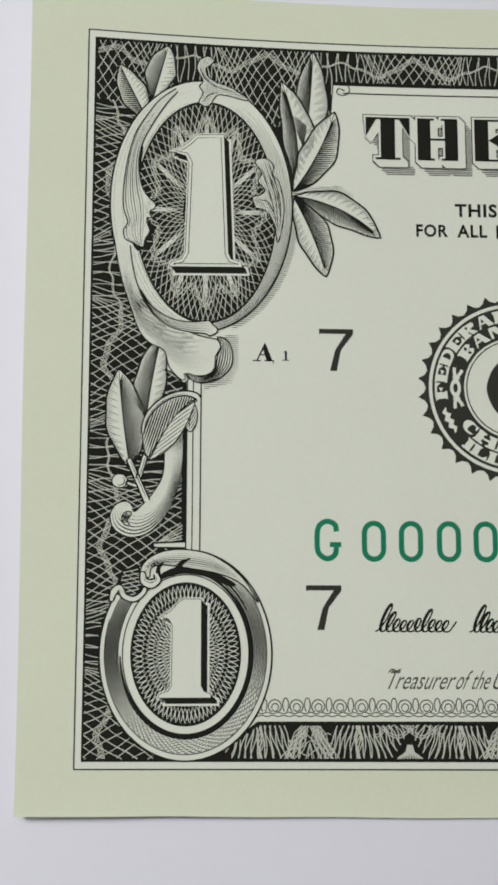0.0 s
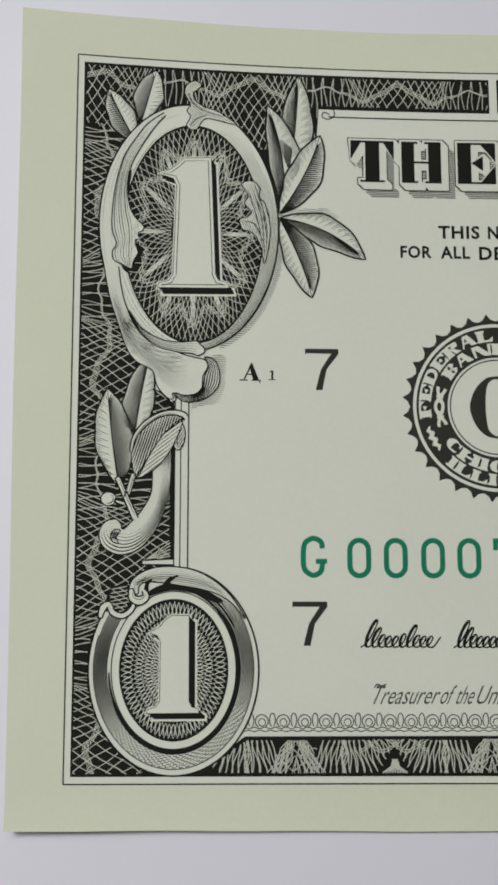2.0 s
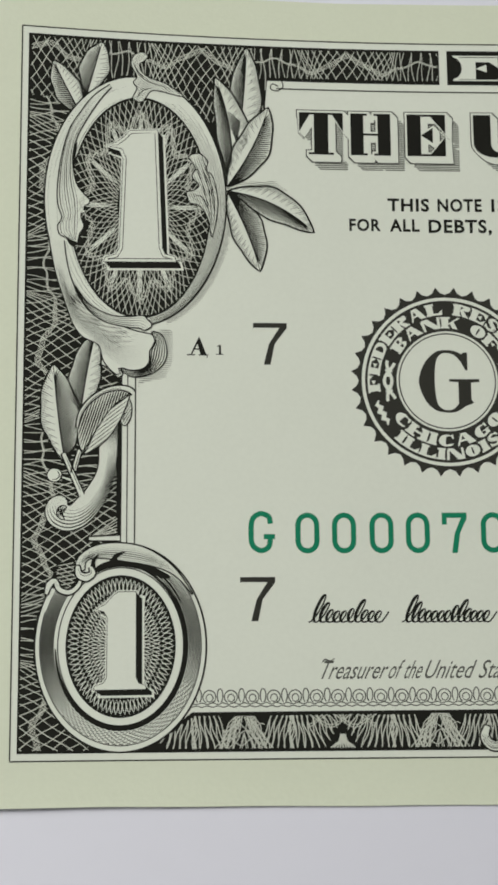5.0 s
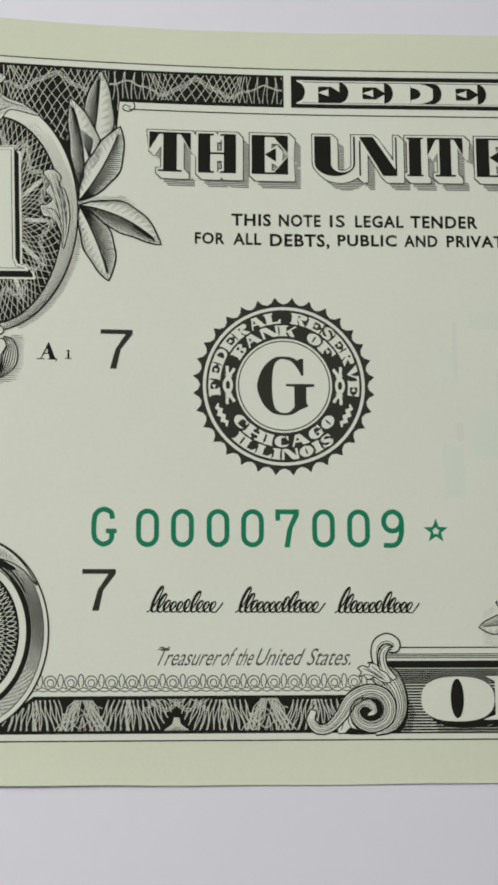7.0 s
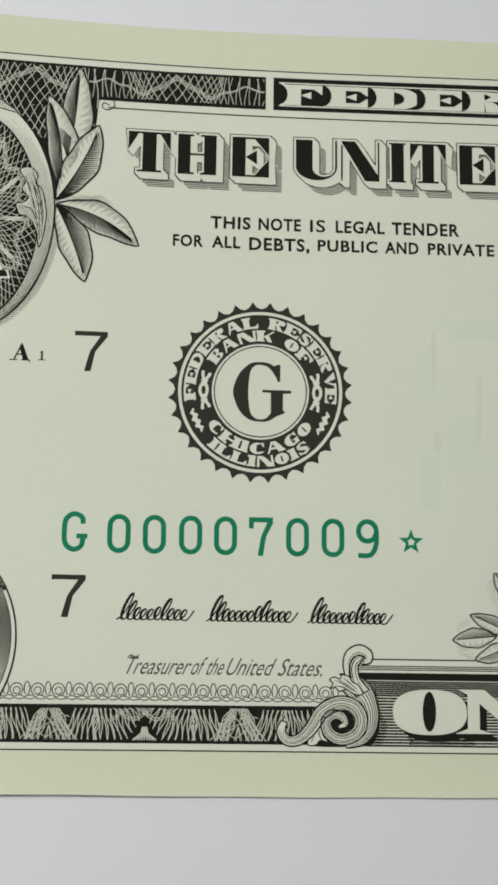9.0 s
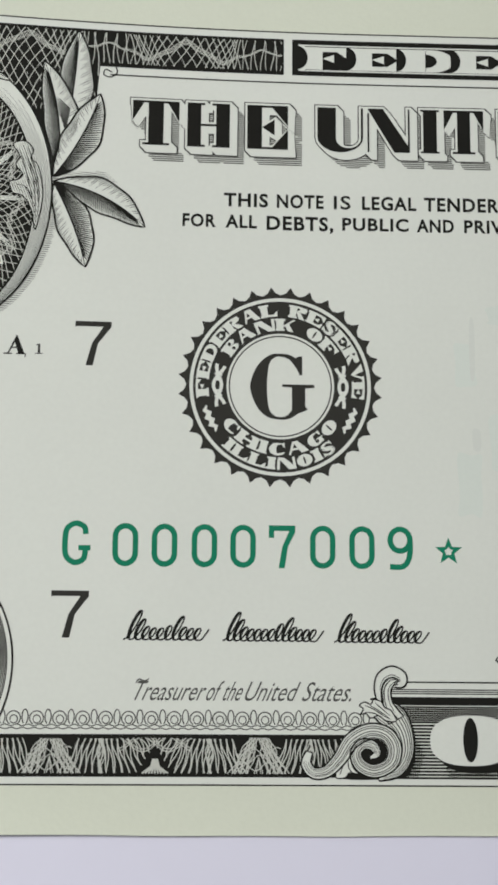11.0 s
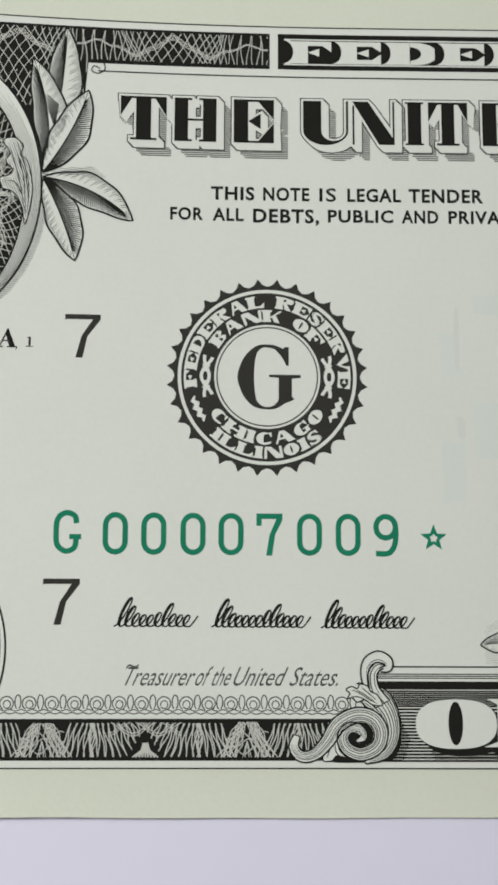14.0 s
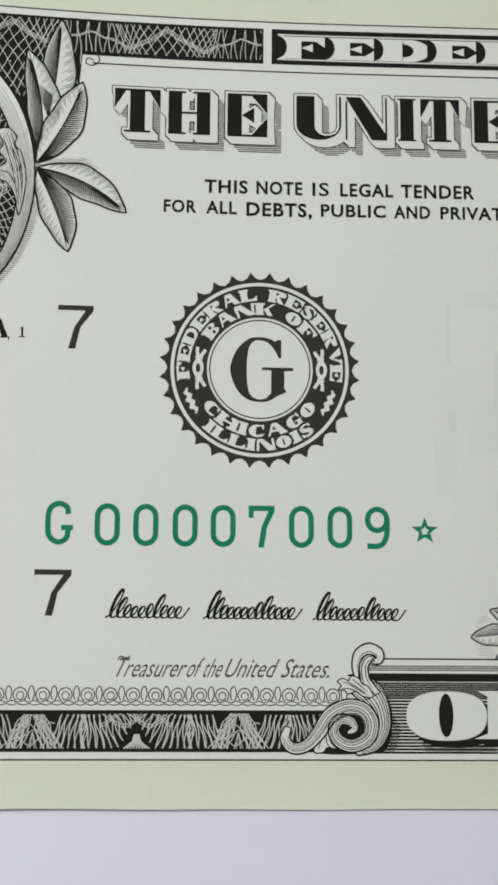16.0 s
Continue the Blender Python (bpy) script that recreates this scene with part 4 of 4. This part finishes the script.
blob("acanthus", [(22.10, 52.31), (22.96, 52.60), (23.63, 51.97), (23.48, 51.17), (23.96, 50.79), (24.29, 49.76), (24.47, 48.04), (23.99, 45.47), (23.66, 47.03), (22.95, 48.13), (22.15, 48.40), (21.91, 49.23), (22.53, 49.45), (22.91, 49.91), (22.34, 50.63), (22.63, 51.34)], 7.3, note,
     [[(22.87, 52.24), (23.34, 50.87), (23.81, 49.00), (23.99, 46.05)], [(22.58, 51.83), (23.05, 50.46), (23.57, 48.50), (23.90, 46.54)], [(22.38, 49.05), (23.14, 48.88), (23.62, 47.91)], [(23.15, 52.20), (23.72, 50.73), (24.19, 48.52), (24.09, 46.30)], [(23.44, 50.87), (23.91, 49.50), (24.19, 47.53)]], -68, 0.17, 0.05)
blob("finial", [(17.31, 60.10), (17.54, 60.88), (18.21, 61.22), (18.69, 60.90), (18.36, 60.42), (18.02, 60.15), (18.22, 59.45), (18.94, 58.98), (20.19, 58.55), (21.63, 57.51), (19.71, 57.87), (18.94, 57.82), (18.23, 56.88), (17.47, 57.14), (17.80, 58.01), (17.51, 58.55), (17.79, 59.07)], 7.3, note,
     [[(17.69, 59.72), (17.98, 59.23), (18.84, 58.63), (20.57, 58.16)], [(17.80, 57.21), (18.27, 57.84), (19.13, 58.19)], [(17.55, 60.22), (17.79, 59.63), (18.36, 59.00)]], -38, 0.17, 0.045)


def sweep_tone(f, s):
    deep = math.exp(-((f - 0.72) / 0.28) ** 2) * ramp(s, 0.12, 0.4) * (1 - ramp(s, 0.78, 0.95))
    dots = 0.07 * ramp(s, 0.3, 0.4) * (1 - ramp(s, 0.82, 0.92)) if 0.08 < f < 0.6 and math.sin(95 * s + 40 * f) > 0.1 else 0
    return max(0.045 * deep, dots)


flow("sweep", [(12.10, 44.83), (12.35, 43.02), (12.93, 41.13), (14.10, 39.65), (15.72, 38.51), (17.35, 37.69), (19.06, 37.30)], [(10.90, 44.78), (11.40, 42.27), (12.02, 40.30), (12.83, 38.05), (13.67, 36.94), (14.91, 36.31), (15.24, 35.15), (15.89, 34.27), (16.63, 33.86), (16.54, 34.56), (17.37, 34.30), (18.38, 34.41), (18.93, 34.98), (18.97, 35.93), (19.39, 36.60), (19.25, 37.16)], 6.9, 19,
     sweep_tone, note, "engraved sweep of the scroll", guide=[(10.99, 44.74), (11.49, 42.27), (12.11, 40.30), (12.92, 38.15), (14.36, 36.87), (15.38, 35.67), (16.90, 34.71), (18.47, 34.88)], open_start=True)
flow("sweep_lip", [(12.93, 41.23), (14.10, 39.69), (15.72, 38.84), (17.11, 38.68), (18.41, 38.81), (18.73, 38.53), (19.11, 38.21)], [(12.93, 41.04), (13.87, 39.40), (15.26, 38.30), (16.88, 37.87), (18.09, 37.76), (18.55, 37.58), (19.11, 37.87)], 8.2, 5,
     lambda f, s: 0.075 * (1 - ramp(s, 0.75, 0.95)) * (0.4 + 0.6 * f), note)
flow("lobe", [(17.37, 34.34), (18.38, 34.46), (18.89, 34.98), (18.93, 35.93), (19.34, 36.60), (19.20, 37.16)], [(16.54, 34.56), (17.14, 33.97), (17.92, 33.74), (19.21, 34.10), (20.18, 35.05), (20.32, 36.24), (19.90, 37.27), (19.11, 37.54)], 5.4, 7,
     lambda f, s: 0.035 + 0.1 * math.sin(math.pi * s) * (1 - 0.6 * f), note, "engraved lobe of the scroll")

# the large numeral
NUM = [(17.25, 54.33), (19.53, 54.49), (19.93, 44.47), (20.16, 43.95), (20.96, 43.73), (21.06, 43.34), (15.27, 43.21), (15.36, 43.55), (16.19, 43.82), (16.51, 44.41), (16.74, 51.93), (16.45, 52.56), (15.27, 52.90), (16.17, 53.29), (16.82, 53.82)]


def numeral(poly, name, layer, dx, dy, inner):
    """A pale numeral with a black cast edge to the right and below."""
    cast = [(x + dx, y + dy) for x, y in poly]
    body = part(name, Ink(layer + 1.4).fill(poly), FIELD, note, "pale numeral with a black cast edge")
    rim = Ink(layer)
    rim.fill(grow(cast, 0.17)).fill(grow(poly, 0.14))
    part("numeral_rim", rim, FIELD, body)
    edge = Ink(layer + 0.8)
    for k in (0.25, 0.5, 0.75, 1.0):
        edge.fill([(x + dx * k, y + dy * k) for x, y in poly])
    edge.fill(grow(poly, 0.05))
    part("numeral_cast", edge, BLACK, body, "black cast edge of the numeral")
    if inner:
        line = Ink(layer + 2.2)
        line.stroke(grow(poly, -0.24), 0.06, closed=True)
        part("numeral_inline", line, BLACK, body, "fine black inline")


numeral(NUM, "large_numeral", 8.5, 0.42, -0.55, True)

# laurel spray, berry and hook under the large oval
leaf((13.38, 29.45), (14.76, 37.72), 1.2, 1.0, 0.15, 3.2, 1, note)
leaf((12.42, 26.82), (11.36, 34.74), 1.25, 1.5, 0.1, 4.4, -1, note)
blob("leaf_underside", [(13.83, 27.62), (13.35, 28.9), (13.43, 30.28), (13.9, 31.3), (15.24, 32.5), (16.6, 32.85), (17.38, 32.34), (15.97, 31.23), (14.77, 29.4)], 5.5, note, angle=72, gap=0.19, w=0.12, label="shaded underside of a folded laurel leaf")
blob("leaf_face", [(13.83, 27.62), (14.77, 29.4), (15.97, 31.23), (17.38, 32.34), (16.78, 30.51), (15.92, 29.05), (14.88, 28.04)], 6.2, note, angle=38, gap=0.24, w=0.06, label="pale face of a folded laurel leaf")
band("leaf_fold", [(13.3, 29.6), (13.52, 30.7), (14.25, 31.78), (15.4, 32.6), (16.55, 32.88), (17.4, 32.72), (17.72, 32.38)], [0.2, 0.34, 0.38, 0.36, 0.4, 0.46, 0.4], 7.0, [(-0.3, 0.1, 0.7, 0.05)], note, "pale turned edge of the laurel leaf")
blob("bud", [(17.3, 31.98), (17.6, 31.25), (17.45, 30.25), (17.02, 29.82), (16.66, 30.24), (16.8, 30.95)], 4.9, note, [[(17.25, 31.7), (17.0, 30.9), (16.95, 30.1)]], 60, 0.17, 0.07)
band("leaf_stem", [(13.55, 27.9), (13.3, 27.0), (13.03, 26.0)], [0.4, 0.42, 0.4], 5.3, [(0.2, 0.1, 0.9, 0.06)], note)
band("leaf_stem", [(12.25, 27.60), (12.98, 25.96), (13.72, 24.28)], [0.4, 0.45, 0.5], 5.5, [(0.2, 0.1, 0.9, 0.06)], note)
flow("hook_scroll", [(16.5, 30.0), (16.5, 28.2), (16.32, 26.35), (15.56, 23.85), (14.19, 22.06), (12.64, 21.44), (11.32, 21.96), (10.87, 23.02), (11.28, 23.99), (12.23, 24.27), (12.68, 23.74)],
     [(15.1, 29.6), (15.02, 28.2), (14.91, 26.34), (14.14, 24.9), (13.3, 23.95), (12.86, 23.5), (12.72, 23.48), (12.66, 23.5), (12.62, 23.55), (12.6, 23.6), (12.62, 23.68)], 3.3, 13,
     lambda f, s: 0.1 * (1 - ramp(f, 0.15, 0.55)) * ramp(s, 0.1, 0.3) * (1 - ramp(s, 0.72, 0.86)) + 0.075 * (1 - ramp(s, 0.05, 0.14)), note, "curled engraved scroll")
blob("scroll_eye", [(12.55, 23.35), (12.1, 23.42), (11.8, 23.0), (11.95, 22.5), (12.4, 22.35), (12.25, 22.8)], 4.6, note, angle=70, gap=0.13, w=0.12)
bx, by = (11.58, 25.85)
blob("berry", ellipse(bx, by, 0.6, 0.55, n=20), 4.5, note, [ellipse(bx, by, 0.38, 0.35, -120, 60, 12)], soft=False)
band("berry_stalk", [(12.07, 25.72), (12.89, 25.46)], [0.25, 0.3], 4.2, [], note)
bars = Ink(3).fill(rect(16.75, 19.6, 17.9, 34.6))
post = part("upright_rule", bars, FIELD, note, "pale upright bar with black lines")
ink = Ink(3.8)
for x, w in ((16.78, 0.09), (17.25, 0.09), (17.86, 0.1)):
    ink.stroke([(x, 19.6 + i * 0.5) for i in range(31)], w)
part("upright_rule_line", ink, BLACK, post)
band("tendril", [(16.68, 33.82), (15.89, 34.83), (15.29, 35.29)], [0.5, 0.9, 1.3], 4.0, [(0.3, 0, 1, 0.06)], note)
ink = Ink(2.9)
for k in range(6):
    ink.stroke([(14.4, 20.95), (15.4, 21.02 + 0.13 * k), (16.5, 21.1 + 0.27 * k)], 0.075)
part("fan_lathe_work", ink, LINE, note, "pale fan of engraved lines")
band("small_bar", [(14.29, 20.86), (16.72, 20.91)], [0.35, 0.5], 2.9, [], note)

# the small oval
scx, scy = (16.87, 12.55)
small = part("small_oval", Ink(5).fill(SMALL_OUT), FIELD, note, "pale engraved small oval")
ink = Ink(5.8)
ink.stroke(SMALL_OUT, 0.13, closed=True)


def shell(f, a0, a1):
    return ellipse(scx, scy + 0.03 * f, 4.85 + (6.62 - 4.85) * f, 6.05 + (8.0 - 6.05) * f, a0, a1, 70)


ink.stroke(shell(0.1, -178, 72), 0.4, True)
ink.stroke(shell(0.0, 0, 360), 0.09, closed=True)
ink.stroke(shell(0.78, -200, 75), 0.08)
for i, f in enumerate((0.2, 0.265, 0.33, 0.395, 0.46, 0.525, 0.59, 0.655, 0.72)):
    ink.stroke(shell(f, -25, 68 - 3 * i), 0.09, True)
    ink.stroke(shell(f, 118 + 2 * i, 222), 0.1, True)
    for a in range(208, 338, 5):
        ink.stroke(shell(f, a + 2 * i, a + 3.4 + 2 * i)[::23], 0.062)
for f in (0.2, 0.3, 0.4):
    ink.stroke(shell(f, 30, 72), 0.09, True)
part("small_oval_engraving", ink, BLACK, small, "black engraved contour and shading")
ground = part("small_oval_ground", Ink(6).fill(ellipse(scx, scy, 4.25, 5.46)), BLACK, note, "black ground behind the small numeral")
ink = Ink(6.8)
for mid, amp, lobes in ((0.87, 0.105, 36), (0.66, 0.085, 36), (0.49, 0.085, 30), (0.36, 0.07, 24)):
    for ph in (0, 0.5):
        ring_pts = []
        for k in range(lobes * 2 + 1):
            t = (k + ph * 2) * math.pi / lobes
            f = mid + amp * (1 if k % 2 else -1)
            ring_pts.append((scx + 4.18 * f * math.cos(t), scy + 5.38 * f * math.sin(t)))
        ink.stroke(smooth(ring_pts, 3), 0.06)
part("rosette", ink, FIELD, ground, "pale rosette of looped lines")
numeral([(16.31, 16.48), (16.66, 16.70), (18.01, 16.71), (18.04, 10.14), (18.27, 9.70), (18.80, 9.53), (18.80, 9.26), (14.81, 9.23), (14.90, 9.49), (15.56, 9.71), (15.82, 10.14), (15.83, 14.71), (15.56, 15.20), (14.97, 15.37), (15.69, 15.77)], "small_numeral", 8.5, 0.5, -0.45, False)
part("oval_gap", Ink(6.9).fill(smooth([(14.54, 18.08), (15.12, 18.80), (16.56, 19.25), (18.45, 19.0), (19.9, 18.4), (20.7, 17.85), (20.08, 17.74), (18.45, 18.40), (16.78, 18.67), (15.57, 18.44)], 5, True)).fill([(11.57, 17.01), (11.38, 17.63), (11.90, 18.97), (13.23, 19.24), (13.61, 17.72), (12.82, 16.74)]), BLACK, note, "black gap behind the oval's crest")
ink = Ink(7.4)
hatch(ink, [[(11.65, 17.18), (11.56, 17.54), (11.99, 18.79), (13.19, 19.06), (13.52, 17.81), (12.81, 16.92)]], 0.3, 12, 0.07)
hatch(ink, [[(11.65, 17.18), (11.56, 17.54), (11.99, 18.79), (13.19, 19.06), (13.52, 17.81), (12.81, 16.92)]], 0.42, -30, 0.06)
part("gap_lathe_work", ink, LINE, note)
flow("oval_crest", [(13.38, 18.08), (13.33, 19.02), (13.85, 19.78), (14.97, 20.37), (16.55, 20.55), (18.35, 20.29), (19.94, 19.49), (21.30, 18.28), (22.43, 16.58)], [(14.05, 18.44), (14.13, 19.06), (14.76, 19.33), (16.02, 19.25), (17.23, 19.07), (18.81, 18.81), (20.17, 18.41), (21.30, 17.74), (22.43, 16.44)], 7.6, 9,
     lambda f, s: 0.065 * math.exp(-((f - 0.62) / 0.28) ** 2) * ramp(s, 0.04, 0.12) * (1 - ramp(s, 0.6, 0.8)), note, "engraved crest of the small oval")
part("crest_slot", Ink(9.2).fill(smooth([(17.23, 19.88), (16.46, 19.70), (16.02, 19.25), (15.80, 18.71), (16.56, 18.67), (16.51, 19.20), (16.82, 19.56)], 5, True)).fill(smooth([(15.11, 19.56), (14.67, 19.33), (14.49, 18.88), (14.54, 18.35), (14.85, 18.53), (14.85, 19.07)], 5, True)), BLACK, note, "black slots between the crest's tongues")
band("crest_curl", [(13.46, 18.79), (13.60, 18.08), (14.14, 17.86), (14.63, 18.17), (14.49, 18.66)], [0.35, 0.6, 0.7, 0.55, 0.3], 10.4, [(0.3, 0.1, 0.9, 0.05)], note)
band("oval_horn", [(11.08, 16.52), (11.30, 17.27), (11.74, 17.54), (12.10, 16.92), (12.86, 16.70), (13.53, 17.19), (13.74, 17.81)], [0.3, 0.55, 0.5, 0.45, 0.45, 0.4, 0.3], 7.2, [], note)

# ---- the denomination panel and its scroll ----
PX0, PX1 = 50.8, 105.2
deno = part("denomination_panel", Ink(1).fill(rect(PX0, FOOT_B, PX1, 9.9)), FIELD, note, "finely ruled panel behind the denomination")
ink = Ink(2)
y = FOOT_B
while y < 8.6:
    ink.stroke([(PX0 + i * 1.7, y) for i in range(33)], 0.15)
    y += 0.235
y = 8.62
while y < 9.7:
    ink.stroke([(PX0 + i * 1.7, y) for i in range(33)], 0.12)
    y += 0.155
for i in range(int((PX1 - PX0) / 0.2)):
    ink.stroke([(PX0 + i * 0.2, 8.55), (PX0 + i * 0.2, 9.6)], 0.045)
part("panel_ruling", ink, BLACK, deno, "fine black horizontal ruling")
part("panel_band", Ink(2.5).fill(rect(51.2, 9.68, PX1, 10.28)), BLACK, deno, "black band over the denomination")
for y, w in ((11.36, 0.11), (10.82, 0.08), (10.67, 0.08), (10.52, 0.08), (FOOT_B, 0.1)):
    part("panel_rule", Ink(2.5).stroke([(51.4 + i * 1.6, y) for i in range(34)], w), BLACK, deno)
DEN_Y0, DEN_Y1 = (57.32, 5.47)[1], (57.44, 8.99)[1]


def big_letter(polys, name, slit=None):
    """A pale letter of the denomination with its black cast shade."""
    ink = Ink(3)
    for d in (0.15, 0.35, 0.55):
        for p in polys:
            ink.fill([(x + d, y - d * 0.9) for x, y in grow(p, 0.04)])
    cast = ink
    body = Ink(4.2)
    for p in polys:
        body.fill(p)
    ob = part(name, body, FIELD, note, "pale fat letter with black shade")
    part("letter_cast", cast, BLACK, ob, "black cast shade of the letter")
    if slit:
        part("letter_counter", Ink(5).fill(slit), BLACK, ob, "narrow dark counter of the letter")


ox, oy = (57.28, 7.15)
super_o = [(ox + 3.05 * math.copysign(abs(math.cos(v)) ** 0.8, math.cos(v)), oy + ((DEN_Y1 - DEN_Y0) / 2 + 0.05) * math.copysign(abs(math.sin(v)) ** 0.8, math.sin(v))) for v in np.linspace(0, 2 * math.pi, 72, endpoint=False)]
big_letter([super_o], "letter_o", ellipse(ox - 0.05, oy + 0.05, 0.55, 1.6, n=40))
nx = (59.64, 7.27)[0]
big_letter([[(nx, DEN_Y1), (nx + 2.2, DEN_Y1), (nx + 5.2, DEN_Y0 + 1.0), (nx + 5.2, DEN_Y1), (nx + 6.6, DEN_Y1), (nx + 6.0, DEN_Y1 - 0.3), (nx + 6.0, DEN_Y0), (nx + 4.6, DEN_Y0), (nx + 1.75, DEN_Y1 - 1.1), (nx + 1.75, DEN_Y0 + 0.35), (nx + 2.9, DEN_Y0), (nx - 0.3, DEN_Y0), (nx + 0.75, DEN_Y0 + 0.4), (nx + 0.75, DEN_Y1 - 0.4)]], "letter_n")
ex = nx + 7.0
big_letter(set_glyph("E", ex, ex + 5.4, DEN_Y0, DEN_Y1, 0.5, 0.12), "letter_e")

ink = Ink(2.9)
hatch(ink, [[(52.00, 4.44), (52.79, 6.07), (52.46, 7.76), (52.11, 8.68), (52.68, 8.91), (53.11, 7.53), (53.82, 6.07), (53.31, 4.44)]], 0.16, 90, 0.08)
hatch(ink, [[(55.3, 5.35), (56.2, 4.95), (58.6, 4.9), (60.6, 5.4), (61.0, 4.55), (55.6, 4.55)]], 0.16, 90, 0.08)
part("panel_shade", ink, BLACK, deno, "cross-hatched shade beside the volute")
part("volute_ground", Ink(2.8).fill(smooth([(47.35, 4.47), (47.61, 6.10), (49.27, 7.91), (51.63, 8.23), (53.09, 6.62), (52.71, 4.80), (51.54, 4.40)], 6, True)), BLACK, note)
band("acanthus_band", [(50.33, 4.68), (51.74, 5.08), (52.42, 6.26), (52.27, 7.63), (51.64, 8.68), (50.80, 9.28), (49.68, 9.66)], [0.9, 1.1, 1.25, 1.5, 1.9, 1.8, 0.9], 3.6,
     [(f, 0.05, 0.95, 0.075) for f in (-0.85, -0.65, -0.45, -0.2, 0.1, 0.4, 0.6, 0.8)], note, "engraved acanthus band")
band("crest", [(51.73, 8.59), (51.14, 9.74), (51.02, 10.76), (51.41, 11.36), (51.89, 11.36)], [1.3, 0.75, 0.7, 0.65, 0.3], 4.6, [(-0.4, 0.1, 0.8, 0.07), (0.45, 0.1, 0.9, 0.09)], note)
band("crest", [(50.62, 9.65), (50.41, 10.76), (50.67, 11.69), (51.43, 12.10), (52.13, 11.78), (52.17, 11.27), (51.60, 11.13)], [0.35, 0.55, 0.75, 0.85, 0.8, 0.6, 0.3], 5.3, [(-0.5, 0.15, 0.8, 0.06)], note, "curled crest of the volute")
band("spiral", [(45.32, 6.29), (45.08, 5.47), (45.63, 4.79), (46.61, 4.92), (47.55, 5.82), (48.42, 7.09), (49.74, 7.77), (50.95, 7.54), (51.54, 6.63), (51.28, 5.54), (50.15, 5.00), (49.13, 5.36), (48.77, 6.18), (49.25, 6.82), (50.00, 6.72), (50.27, 6.18), (49.80, 5.90)],
     [0.5, 0.75, 0.8, 0.85, 1.0, 1.15, 1.15, 1.15, 1.15, 1.1, 1.05, 1.0, 0.9, 0.85, 0.75, 0.6, 0.25], 6.2,
     [(f, 0.05, 0.95, 0.065) for f in (-0.5, -0.3, 0.0, 0.4, 0.65)] + [(-0.78, 0.3, 0.9, 0.1)], note, "engraved spiral scroll")
blob("spiral_leaf", [(47.25, 4.51), (47.46, 5.51), (47.93, 6.09), (48.40, 6.09), (48.48, 5.27), (48.93, 4.73), (48.28, 4.82), (47.91, 4.46)], 5.0, note, [[(47.93, 5.91), (47.73, 5.19), (47.54, 4.65)], [(48.16, 5.82), (48.20, 5.19), (48.47, 4.82)]])
blob("tongue", [(49.11, 9.01), (49.30, 9.38), (49.02, 9.66), (49.41, 9.89), (49.87, 9.75), (50.07, 10.07), (50.63, 9.93), (50.90, 9.51), (51.37, 9.28), (51.73, 8.55), (50.98, 8.55), (50.42, 8.92), (49.85, 8.74), (49.48, 9.06)], 6.4, note, [[(49.40, 9.66), (50.05, 9.38), (50.80, 8.92), (51.35, 8.64)], [(50.16, 9.84), (50.62, 9.47), (51.27, 8.92)], [(49.39, 9.15), (50.05, 9.10), (50.61, 8.83)], [(49.78, 9.66), (50.43, 9.29), (51.17, 8.78)]])

# ---- the medallion's rim and the laurel at its foot ----
MX, MY, MRX, MRY = 80.8, 28.0, 16.0, 21.7
rim = part("medallion_rim", Ink(1).fill(ellipse(MX, MY, MRX, MRY, -45, 225, 160)), FIELD, note, "pale rim of the oval medallion")
ink = Ink(1.8)
for d, w in ((0.0, 0.13), (0.36, 0.1), (0.5, 0.07)):
    ink.stroke(ellipse(MX, MY, MRX - d, MRY - d, -45, 225, 160), w)
part("rim_line", ink, BLACK, rim, "fine black lines of the medallion's rim")
ink = Ink(1.8)
hatch(ink, [ellipse(MX, MY, MRX - 0.6, MRY - 0.6, 140, 222, 60) + ellipse(MX, MY, MRX - 3.0, MRY - 3.0, 140, 222, 60)[::-1]], 0.22, 0, 0.1)
part("medallion_ruling", ink, GREY, rim, "fine grey ruling inside the medallion's rim")
leaf((64.35, 17.6), (64.35, 21.5), 0.55, 0.7, 0.1, 2.0, 1, note, 0.8, SOFT_BLACK, 0.16)
leaf((64.6, 15.7), (62.82, 18.6), 0.62, 0.6, -0.1, 2.8, -1, note, 0.8, SOFT_BLACK, 0.16)
leaf((64.5, 13.45), (60.72, 15.1), 0.6, 0.62, -0.05, 2.6, -1, note, 0.8, SOFT_BLACK, 0.16)
leaf((62.95, 13.4), (59.25, 13.0), 0.72, 0.72, 0.0, 2.1, -1, note, 0.8, SOFT_BLACK, 0.17)
leaf((64.5, 13.0), (61.1, 11.42), 0.7, 0.62, 0.15, 3.4, 1, note, 0.8, SOFT_BLACK, 0.17)
ink = Ink(1)
hatch(ink, [[(61.9, 17.6), (62.75, 18.2), (63.9, 15.6), (62.9, 15.3)], [(59.4, 12.6), (60.9, 12.4), (61.4, 11.5), (59.6, 11.5)], [(59.4, 13.6), (60.9, 14.3), (60.6, 14.9), (59.6, 14.4)]], 0.17, 4, 0.02, taper=True)
part("laurel_shade", ink, GREY, note, "fine grey shade lines")
